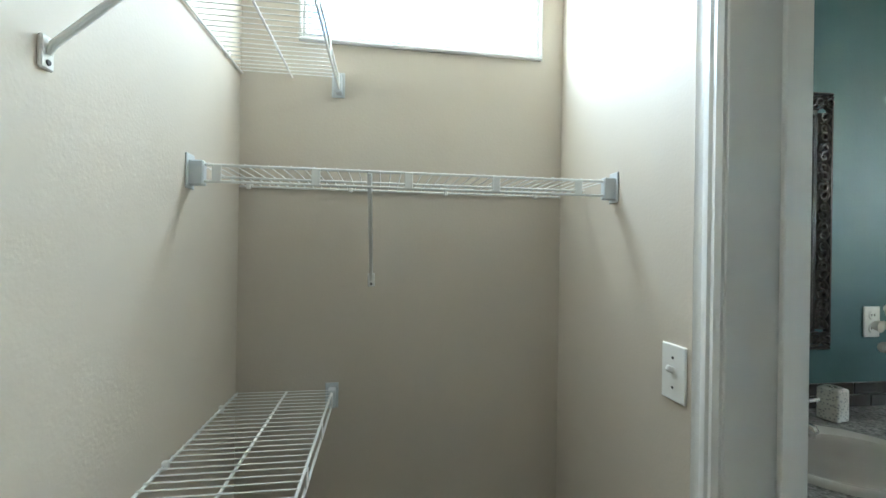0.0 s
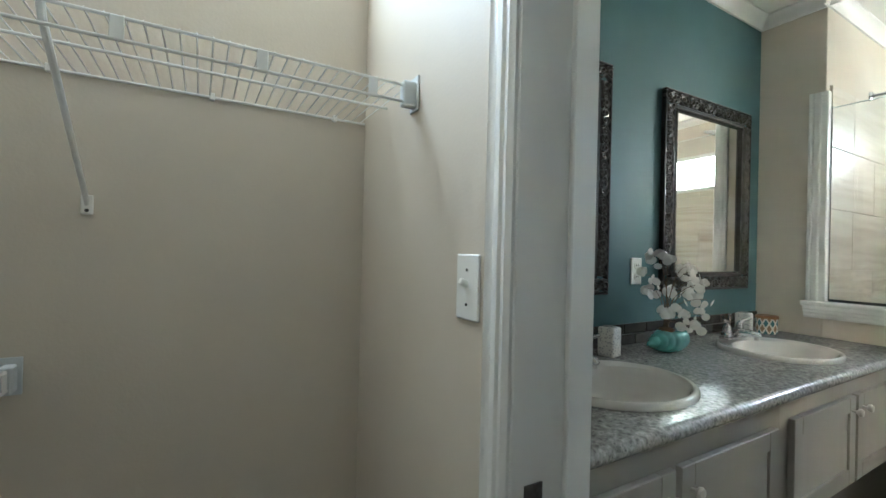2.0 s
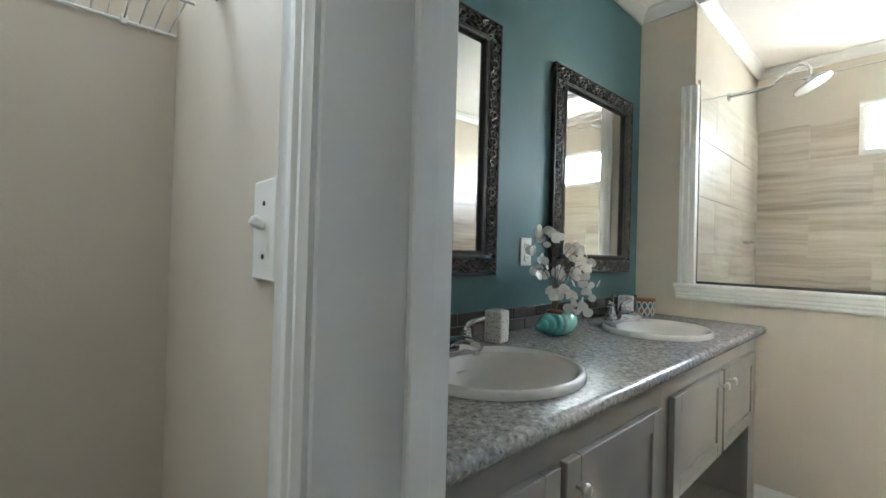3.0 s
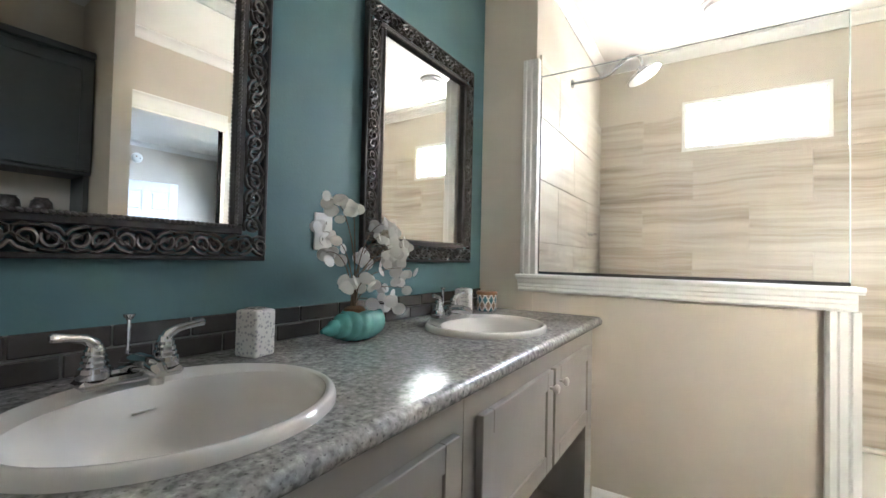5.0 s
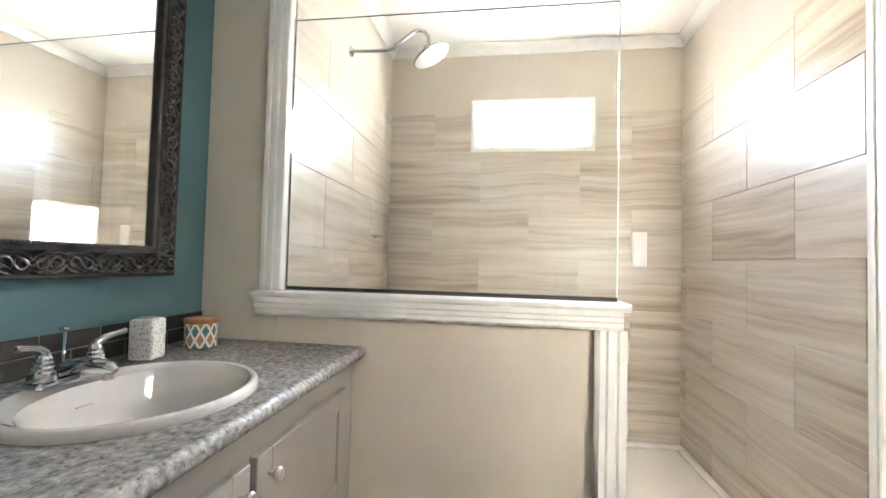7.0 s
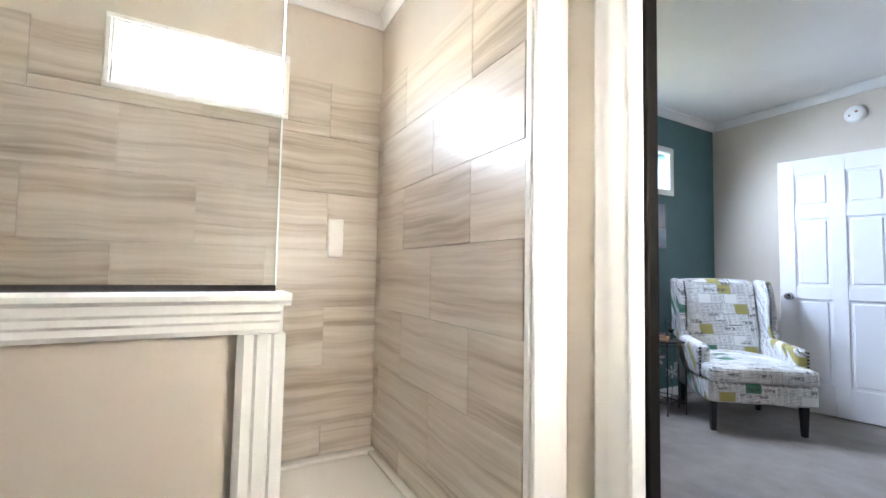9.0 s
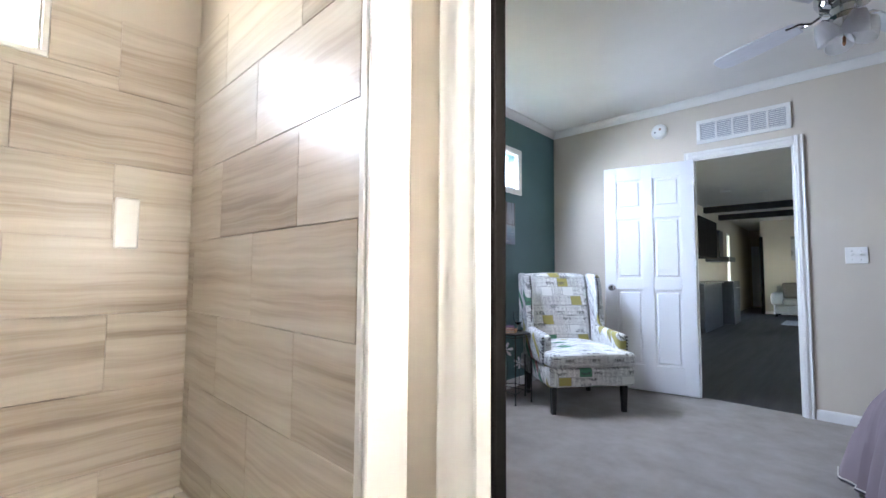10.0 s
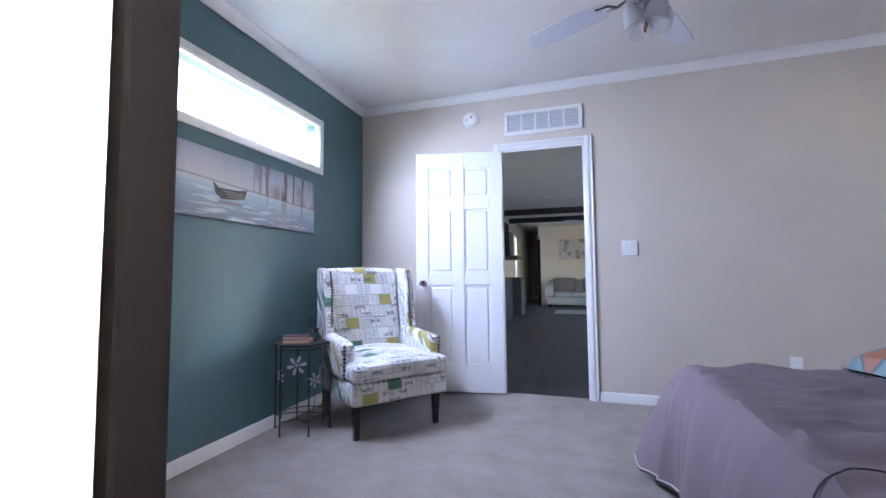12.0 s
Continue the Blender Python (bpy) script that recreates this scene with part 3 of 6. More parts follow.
# unseen slabs added outside to keep low sun off closet, living and bedroom windows
structure("sun_block_closet", boxes((0.74, 0.86, END + T, END + 1.5, -0.6, 3.0)), M["outside"], "unseen slab added to block sun at the closet window")
structure("sun_block_living", boxes((4.51, 8.6, -13.30, -13.18, -0.6, 3.6)), M["outside"], "unseen slab added to block sun at the living room window")
structure("sun_block_bedroom", boxes((EAST + T, EAST + 4.3, -1.90, -1.78, -0.6, 3.6)), M["outside"], "unseen slab added to block sun at the bedroom window")


def window(n, wall, hole, label, w=0.045):
    """White framed fixed window in an opening, in a wall across x or y; w is the casing's width."""
    a0, a1, z0, z1 = hole
    at = wall[1]
    ob = thing(f"window_{n}", (0, 0, 0), label, "window", kind="structure")

    def slab(u0, u1, d0, d1, v0, v1, bv=0.003):
        bm = bmesh.new()
        if wall[0] == "x":
            box(bm, at + d0, at + d1, u0, u1, v0, v1, bevel=bv)
        else:
            box(bm, u0, u1, at + d0, at + d1, v0, v1, bevel=bv)
        return bm

    for nm, q in (("head_casing", (a0 - w, a1 + w, -0.014, 0.0, z1, z1 + w)), ("apron_casing", (a0 - w, a1 + w, -0.014, 0.0, z0 - w, z0)), ("side_casing", (a0 - w, a0, -0.014, 0.0, z0, z1)), ("side_casing", (a1, a1 + w, -0.014, 0.0, z0, z1))):
        part(nm, slab(*q), M["white"], ob)
    for nm, q in (("sash", (a0, a1, -0.008, 0.03, z1 - 0.012, z1)), ("sash", (a0, a1, -0.008, 0.03, z0, z0 + 0.012)), ("sash", (a0, a0 + 0.012, -0.008, 0.03, z0 + 0.012, z1 - 0.012)), ("sash", (a1 - 0.012, a1, -0.008, 0.03, z0 + 0.012, z1 - 0.012))):
        part(nm, slab(*q), M["plastic"], ob)
    part("pane", slab(a0 + 0.012, a1 - 0.012, 0.0, 0.004, z0 + 0.012, z1 - 0.012, 0), M["pane"], ob)


window(1, ("y", END), CW, "high white-framed closet window in full daylight", 0.012)
window(2, ("x", EAST), SW, "small high shower window in full daylight", 0.024)
window(3, ("x", EAST), BW, "wide high bedroom window in full daylight")
window(4, ("x", 4.38), (-13.78, -13.42, 0.17, 2.13), "tall bright window of the far living room")

# ---- trim ----
CASE = [(0, 0), (0.062, 0), (0.062, 0.009), (0.056, 0.014), (0.050, 0.010), (0.040, 0.010), (0.035, 0.014), (0.022, 0.015), (0.017, 0.011), (0.009, 0.012), (0.004, 0.008), (0, 0.006)]


def jamb_set(n, wall, a0, a1, faces, label, grow=1.0, bare=False):
    """Lined doorway in a wall along x or y, with moulded casing on both faces. faces: the wall's two planes, low and high."""
    ob = thing(f"door_frame_{n}", (0, 0, 0), label, "door frame", kind="structure")
    lo, hi = faces

    def put(name, u0, u1, d0, d1, z0, z1):
        bm = bmesh.new()
        if wall == "x":
            box(bm, d0, d1, u0, u1, z0, z1, bevel=0.002)
        else:
            box(bm, u0, u1, d0, d1, z0, z1, bevel=0.002)
        part(name, bm, M["white"], ob)

    put("side_jamb", a0 - 0.012, a0, lo - 0.003, hi + 0.003, 0, DH)
    put("side_jamb", a1, a1 + 0.012, lo - 0.003, hi + 0.003, 0, DH)
    put("head_jamb", a0 - 0.012, a1 + 0.012, lo - 0.003, hi + 0.003, DH, DH + 0.012)
    mid = lo + (hi - lo) * 0.62
    put("door_stop", a0, a0 + 0.011, mid, mid + 0.034, 0, DH)
    put("door_stop", a1 - 0.011, a1, mid, mid + 0.034, 0, DH)
    put("door_stop", a0 + 0.011, a1 - 0.011, mid, mid + 0.034, DH - 0.011, DH)
    for face, s in ((lo - 0.003, -1), (hi + 0.003, 1))[bare:]:
        for base, way in ((a0 - 0.004, -1), (a1 + 0.004, 1)):
            pts = [(base + way * u * grow, face + s * d) for u, d in CASE]
            bm = profile(bmesh.new(), pts if wall == "y" else [(q, p) for p, q in pts], "z", 0, DH + 0.066)
            part("side_casing", bm, M["white"], ob)
        pts = [(face + s * d, DH + 0.004 + u * grow) for u, d in CASE]
        bm = profile(bmesh.new(), pts, "y" if wall == "x" else "x", a0 - 0.004, a1 + 0.004)
        part("head_casing", bm, M["white"], ob)
    return ob


frame_1 = jamb_set(1, "x", JY0, JY1, (CLO_E, BATH_W), "white moulded frame of the closet doorway")
part("strike_plate", boxes((0.764, 0.80, JY1 - 0.004, JY1 - 0.0005, 0.805, 0.869), bevel=0.001), M["bead"], frame_1, "worn brass strike plate")
frame_2 = jamb_set(2, "y", JX0, JX1, (BED_N, DOORW), "white moulded frame of the bathroom doorway", 1.75, True)
frame_3 = jamb_set(3, "y", BX0, BX1, (BED_S - 0.1, BED_S), "white frame of the bedroom doorway")
part("strike_plate", boxes((BX0 + 0.0005, BX0 + 0.004, BED_S - 0.05, BED_S - 0.02, 0.88, 0.94), bevel=0.001), M["nickel"], frame_3, "small steel strike plate")
latch = thing("hook_latch", (JX0, -0.715, 1.32), "black iron hook latch on the door casing", "latch")
part("plate", boxes((-0.055, -0.03, -0.004, 0.004, -0.05, 0.05), bevel=0.001), M["black_iron"], latch)
part("hook", tube(bmesh.new(), [(-0.042, 0.004, 0.0), (-0.04, 0.035, -0.005), (-0.02, 0.05, 0.0), (-0.015, 0.045, 0.025)], 0.004), M["black_iron"], latch)

CROWN = [(0, 0), (0.055, 0), (0.055, -0.008), (0.045, -0.014), (0.030, -0.022), (0.022, -0.036), (0.012, -0.050), (0.010, -0.062), (0, -0.062)]


def crown(name, axis, at, way, a, b, label="white crown moulding under the ceiling"):
    pts = [(at + way * d, CEIL + h) for d, h in CROWN]
    structure(name, profile(bmesh.new(), pts, axis, a, b), M["white"], label, "crown moulding", smooth=True)


crown("crown_bath_end", "x", END, -1, BATH_W, STUB)
crown("crown_bath_stub", "y", STUB, -1, SH_N - 0.055, END)
crown("crown_shower_side", "x", SH_N, -1, STUB - 0.055, EAST)
crown("crown_shower_back", "y", EAST, -1, SH_S, SH_N)
crown("crown_shower_south", "x", SH_S, 1, 3.062, EAST)
crown("crown_bath_south", "x", DOORW, 1, 2.02, 3.062)
crown("crown_bath_west", "y", BATH_W, 1, DOORW, END)
crown("crown_bed_east", "y", EAST, -1, BED_S, BED_N)
crown("crown_bed_south", "x", BED_S, 1, WEST, EAST)
crown("crown_bed_north", "x", BED_N, -1, WEST, EAST)
crown("crown_bed_west", "y", WEST, 1, BED_S, BED_N)

BASE = [(0, 0), (0.013, 0), (0.013, 0.058), (0.009, 0.066), (0.004, 0.074), (0, 0.075)]


def baseboard(name, axis, at, way, a, b):
    structure(name, profile(bmesh.new(), [(at + way * d, h) for d, h in BASE], axis, a, b), M["white"], "white painted baseboard", "baseboard", smooth=True)


baseboard("baseboard_bed_east", "y", EAST, -1, BED_S, BED_N)
baseboard("baseboard_bed_south_a", "x", BED_S, 1, WEST, BX0 - 0.07)
baseboard("baseboard_bed_south_b", "x", BED_S, 1, BX1 + 0.07, EAST)
baseboard("baseboard_closet_end", "x", END, -1, CLO_W, CLO_E)
baseboard("baseboard_closet_west", "y", CLO_W, 1, DOORW, END)
baseboard("baseboard_pony", "y", STUB, -1, 0.19, 0.96)
baseboard("baseboard_far", "x", FAR, 1, -1.5, 3.78)
baseboard("baseboard_bed_west", "y", WEST, 1, BED_S, BED_N)

# ---- shower ----
PX0, PX1, PY0, PTOP = STUB, 3.14, 0.105, 0.985
PF, POST = PX0 - 0.024, SH_N + 0.066   # back of the proud moulding, outer side of the corner post
structure("wall_pony", boxes((PX0, PX1, PY0, SH_N, 0, PTOP)), M["beige"], "beige half wall in front of the shower")
pony_trim = thing("pony_trim", (0, 0, 0), "white stepped moulding capping the half wall", "trim", kind="structure")
part("cap", profile(bmesh.new(), [(PF - 0.030, PTOP + 0.022), (PF - 0.030, PTOP + 0.012), (PF - 0.020, PTOP + 0.004), (PF - 0.020, PTOP), (PX1 + 0.006, PTOP), (PX1 + 0.006, PTOP + 0.026), (PF - 0.024, PTOP + 0.026)], "y", PY0 - 0.02, POST + 0.006), M["white"], pony_trim)
band = [(PX0, PTOP), (PF - 0.019, PTOP), (PF - 0.019, PTOP - 0.012), (PF - 0.013, PTOP - 0.018), (PF - 0.014, PTOP - 0.030), (PF - 0.007, PTOP - 0.036), (PF - 0.008, PTOP - 0.048), (PF, PTOP - 0.058), (PX0, PTOP - 0.058)]
part("face_moulding", profile(bmesh.new(), band, "y", PY0, POST), M["white"], pony_trim)
side = [(PX0, PY0 - 0.012), (PF - 0.016, PY0 - 0.012), (PF - 0.016, PY0 + 0.010), (PF - 0.008, PY0 + 0.015), (PF - 0.014, PY0 + 0.022), (PF - 0.014, PY0 + 0.042), (PF - 0.007, PY0 + 0.048), (PF - 0.010, PY0 + 0.066), (PF, PY0 + 0.078), (PX0, PY0 + 0.078)]
part("side_moulding", profile(bmesh.new(), side, "z", 0, PTOP - 0.058), M["white"], pony_trim)
part("end_board", boxes((PX0, PX1 + 0.006, PY0 - 0.012, PY0, 0, PTOP), bevel=0.003), M["white"], pony_trim)
post_out = [(PX0 + 0.03, SH_N - 0.012), (PX0 + 0.03, SH_N + 0.002), (PX0, SH_N + 0.002), (PX0, POST), (PX0 - 0.010, POST), (PX0 - 0.013, POST - 0.004), (PX0 - 0.013, POST - 0.016), (PX0 - 0.007, POST - 0.020), (PX0 - 0.011, POST - 0.026), (PX0 - 0.011, POST - 0.044), (PX0 - 0.006, POST - 0.050), (PX0 - 0.008, SH_N - 0.008), (PX0 - 0.004, SH_N - 0.012)]
part("corner_post", profile(bmesh.new(), post_out, "z", PTOP + 0.026, 2.075), M["white"], pony_trim)

shower_screen = thing("shower_screen", (0, 0, 0), "clear fixed glass panel standing on the half wall", "shower screen")
GX = 3.085
part("panel", boxes((GX, GX + 0.008, PY0 + 0.006, SH_N - 0.016, PTOP + 0.034, 1.99)), M["shower_glass"], shower_screen, smooth=False).visible_shadow = False
part("edge", boxes((GX, GX + 0.008, PY0 + 0.002, PY0 + 0.006, PTOP + 0.034, 1.99)), M["glass_edge"], shower_screen, "bright polished glass edge", smooth=False)
part("top_edge", boxes((GX, GX + 0.008, PY0 + 0.006, SH_N - 0.016, 1.99, 1.993)), M["glass_edge"], shower_screen, smooth=False)
# dark reflection along this chrome channel is put into the metal's colour
part("bottom_channel", boxes((GX - 0.006, GX + 0.014, PY0 + 0.004, SH_N - 0.016, PTOP + 0.0265, PTOP + 0.040), bevel=0.001), M["dark_chrome"], shower_screen, "thin chrome channel, toned dark for the reflection in it")
part("side_channel", boxes((GX - 0.004, GX + 0.012, SH_N - 0.016, SH_N - 0.012, PTOP + 0.034, 2.0)), M["chrome"], shower_screen)

pan = thing("shower_pan", (0, 0, 0), "white acrylic shower pan with a raised rim", "shower pan")
bm = boxes((PX1 + 0.006, EAST - 0.012, SH_S + 0.012, SH_N - 0.012, 0, 0.045))
box(bm, EAST - 0.075, EAST - 0.013, SH_S + 0.012, SH_N - 0.012, 0.046, 0.068, bevel=0.008, seg=2)
box(bm, PX1 + 0.006, EAST - 0.076, SH_S + 0.013, SH_S + 0.055, 0.046, 0.068, bevel=0.008, seg=2)
part("base", bm, M["pan"], pan)
part("threshold", boxes((PX0 + 0.03, PX1 + 0.004, SH_S + 0.012, PY0 - 0.014, 0, 0.10), bevel=0.015), M["pan"], pan)
part("drain", lathe(bmesh.new(), [(0.05, 0.046), (0.05, 0.05), (0.0, 0.051)], (3.78, 0.3, 0), 20), M["chrome"], pan, "round chrome drain")

# shower fittings
AX, AZ = 3.67, 2.172
head = thing("rain_shower", (AX, SH_N, AZ), "chrome rain shower head on a curved arm", "shower head")
part("flange", turned(lathe(bmesh.new(), [(0.028, 0), (0.026, 0.008), (0.012, 0.014), (0.0, 0.014)], seg=24), pose(0, 0, 0, 90)), M["chrome"], head)
arm = [(0, -0.005, 0), (0.012, -0.08, 0.004), (0.028, -0.17, 0.012), (0.036, -0.21, 0.024), (0.046, -0.255, 0.068), (0.058, -0.30, 0.112), (0.066, -0.33, 0.128), (0.073, -0.36, 0.122), (0.078, -0.380, 0.098), (0.080, -0.385, 0.055)]
part("arm", tube(bmesh.new(), arm, 0.0095, 12), M["chrome"], head)
bm = lathe(bmesh.new(), [(0.012, 0.055), (0.018, 0.05), (0.02, 0.03), (0.035, 0.022), (0.085, 0.008), (0.098, 0.0), (0.098, -0.008), (0.0, -0.008)], seg=36)
part("rose", turned(bm, pose(0.075, -0.392, 0.0, -28, -4, 0)), M["chrome"], head)
bm = lathe(bmesh.new(), [(0.092, -0.0085), (0.092, -0.0105), (0.0, -0.0105)], seg=36)
part("spray_face", turned(bm, pose(0.075, -0.392, 0.0, -28, -4, 0)), M["nickel"], head, "chrome spray face")
valve = thing("soap_ledge", (4.10, SH_N - 0.013, 1.27), "small pale ledge on the shower tile", "soap ledge")
part("ledge", boxes((-0.055, 0.055, -0.042, 0.0, -0.004, 0.006), bevel=0.003), M["porcelain"], valve)
part("support", boxes((-0.02, 0.02, -0.020, 0.0, -0.014, -0.0045), bevel=0.002), M["porcelain"], valve)
# Raised white plate stands in for sun thrown back by the glass panel.
plate = thing("wall_plate", (EAST - 0.010, -0.362, 1.235), "white plate standing in for sun reflected onto the shower tile", "wall plate")
part("body", boxes((-0.012, 0.0, -0.043, 0.043, -0.108, 0.108), bevel=0.006), M["plastic"], plate)

shower_light = thing("ceiling_light", (3.9, 0.49, CEIL), "round white ceiling light above the shower", "ceiling light")
part("trim_ring", lathe(bmesh.new(), [(0.0, 0), (0.095, 0), (0.095, -0.012), (0.08, -0.016), (0.0, -0.016)], seg=32), M["white"], shower_light)
part("lens", lathe(bmesh.new(), [(0.078, -0.0165), (0.07, -0.032), (0.04, -0.042), (0.0, -0.045)], seg=32), M["plastic"], shower_light, "frosted white dome")

vent_ob = thing("ceiling_vent", (2.42, 0.0, CEIL), "white ceiling vent with slats", "ceiling vent")
part("frame", boxes((-0.17, -0.145, -0.09, 0.09, -0.012, 0), (0.145, 0.17, -0.09, 0.09, -0.012, 0), (-0.145, 0.145, -0.09, -0.065, -0.012, 0), (-0.145, 0.145, 0.065, 0.09, -0.012, 0), bevel=0.002), M["white"], vent_ob)
for k in range(7):
    part("slat", boxes((-0.143, 0.143, -0.06 + k * 0.0195, -0.047 + k * 0.0195, -0.009, -0.004)), M["white"], vent_ob)

# ---- vanity ----
VF, VT, CF = 0.968, 0.79, 0.925   # cabinet face, cabinet top, counter's front edge
CT = 0.832


def shaker_door(unit, x0, x1, z0, z1, knob_x, knob_z):
    d = part("door", boxes((x0 + 0.055, x1 - 0.055, VF - 0.014, VF - 0.004, z0 + 0.055, z1 - 0.055)), M["cabinet"], unit)
    for q in ((x0, x0 + 0.056, z0, z1), (x1 - 0.056, x1, z0, z1), (x0 + 0.056, x1 - 0.056, z0, z0 + 0.056), (x0 + 0.056, x1 - 0.056, z1 - 0.056, z1)):
        part("frame_rail", boxes((q[0], q[1], VF - 0.021, VF - 0.002, q[2], q[3]), bevel=0.002), M["cabinet"], d)
    bm = lathe(bmesh.new(), [(0.005, 0), (0.005, 0.012), (0.013, 0.018), (0.0155, 0.024), (0.012, 0.030), (0.0, 0.032)], seg=20)
    part("knob", turned(bm, pose(knob_x, VF - 0.020, knob_z, 90)), M["nickel"], d, "brushed nickel knob")


cab1 = thing("vanity_cabinet", (0, 0, 0), "greige vanity cabinet with tall shaker doors under the first sink", "vanity cabinet", "vanity cabinets")
for nm, q in (("face_frame", (BATH_W + 0.004, 1.888, VF, VF + 0.018, 0.09, VT)), ("bottom_panel", (BATH_W + 0.004, 1.888, VF + 0.018, END - 0.004, 0.09, 0.108)), ("side_panel", (1.870, 1.888, VF + 0.018, END - 0.004, 0.108, VT)), ("side_panel", (BATH_W + 0.004, 0.912, VF + 0.018, END - 0.004, 0.108, VT))):
    part(nm, boxes(q), M["cabinet"], cab1, smooth=False)
part("toe_kick", boxes((BATH_W + 0.004, 1.888, VF + 0.06, VF + 0.075, 0, 0.09)), M["cabinet_in"], cab1)
shaker_door(cab1, 0.915, 1.322, 0.12, 0.715, 1.29, 0.655)
shaker_door(cab1, 1.345, 1.842, 0.12, 0.715, 1.385, 0.655)

cab2 = thing("vanity_cabinet", (0, 0, 0), "greige vanity cabinet with short shaker doors above an open knee space", "vanity cabinet", "vanity cabinets")
for nm, q in (("face_frame", (1.890, STUB - 0.003, VF, VF + 0.018, 0.40, VT)), ("post", (1.890, 1.945, VF, VF + 0.018, 0.0, 0.40)), ("post", (2.955, STUB - 0.003, VF, VF + 0.018, 0.0, 0.40)), ("side_panel", (1.890, 1.908, VF + 0.018, END - 0.004, 0, VT)), ("side_panel", (STUB - 0.021, STUB - 0.003, VF + 0.018, END - 0.004, 0, VT)), ("bottom_panel", (1.908, STUB - 0.021, VF + 0.018, END - 0.004, 0.40, 0.415))):
    part(nm, boxes(q), M["cabinet"], cab2, smooth=False)
part("back_panel", boxes((1.908, STUB - 0.021, END - 0.016, END - 0.004, 0.0, 0.398)), M["cabinet_in"], cab2)
shaker_door(cab2, 1.945, 2.446, 0.405, 0.722, 2.412, 0.672)
shaker_door(cab2, 2.468, 2.952, 0.405, 0.722, 2.512, 0.672)

SINKS = ((1.425, 1.20), (2.455, 1.20))
SA, SB = 0.240, 0.212
counter = thing("countertop", (0, 0, 0), "speckled grey granite-look laminate countertop with rounded edge", "countertop")


def holed(bm, x0, x1, y0, y1, z, cx, cy, a, b, n=48):
    """A flat plate with an oval hole."""
    inner, outer = [], []
    for k in range(n):
        t = 2 * math.pi * (k + 0.5) / n
        c, s = math.cos(t), math.sin(t)
        inner.append(bm.verts.new((cx + a * c, cy + b * s, z)))
        f = min(((x1 - cx) if c > 0 else (cx - x0)) / abs(c), ((y1 - cy) if s > 0 else (cy - y0)) / abs(s))
        outer.append(bm.verts.new((cx + f * c, cy + f * s, z)))
    for k in range(n):
        j = (k + 1) % n
        bm.faces.new((inner[k], inner[j], outer[j], outer[k]))
    # the plate's four corners
    for X, Y in ((x0, y0), (x1, y0), (x1, y1), (x0, y1)):
        near = sorted(outer, key=lambda v: (v.co.x - X) ** 2 + (v.co.y - Y) ** 2)[:2]
        bm.faces.new((bm.verts.new((X, Y, z)), near[0], near[1]))


bm = bmesh.new()
y0c, y1c = CF + 0.02, END - 0.002
mid = 1.94
holed(bm, BATH_W + 0.002, mid, y0c, y1c, CT, *SINKS[0], SA - 0.012, SB - 0.012)
holed(bm, mid, STUB - 0.003, y0c, y1c, CT, *SINKS[1], SA - 0.012, SB - 0.012)
part("top", bm, M["counter"], counter, smooth=False)
nose = [(CF + 0.02, CT)] + [(CF + 0.02 - 0.02 * math.sin(a), CT - 0.02 + 0.02 * math.cos(a)) for a in (math.pi * k / 16 for k in range(1, 16))] + [(CF + 0.02, CT - 0.04), (VF + 0.03, CT - 0.04), (VF + 0.03, CT - 0.006), (CF + 0.03, CT - 0.004)]
part("front_edge", profile(bmesh.new(), nose, "x", BATH_W + 0.002, STUB - 0.003), M["counter"], counter)


def sink(x, y):
    ob = thing("sink", (x, y, CT), "oval white drop-in sink with a rounded rim", "sink", "vanity sinks")
    prof = [(1.0, 0.0), (1.0, 0.006), (0.994, 0.012), (0.98, 0.017), (0.96, 0.0195), (0.94, 0.0195), (0.92, 0.017), (0.90, 0.011), (0.88, 0.002), (0.865, -0.008), (0.83, -0.04), (0.76, -0.085), (0.6, -0.118), (0.35, -0.132), (0.12, -0.136), (0.0, -0.136)]
    bm = lathe(bmesh.new(), prof, (0, 0, 0), 72, SA, SB, close=False)
    for v in bm.verts:
        # deeper shelf behind the bowl, where the faucet stands
        if math.hypot(v.co.x / SA, v.co.y / SB) < 0.905:
            v.co.y = v.co.y * 0.88 - 0.02
    part("bowl", bm, M["porcelain"], ob)
    part("overflow_mark", boxes((-0.018, 0.018, 0.1335, 0.1375, -0.032, -0.029)), M["nickel"], ob)
    part("drain", lathe(bmesh.new(), [(0.024, -0.137), (0.024, -0.131), (0.014, -0.130), (0.0, -0.132)], (0, -0.02, 0), 20), M["chrome"], ob, "chrome drain ring")
    return ob


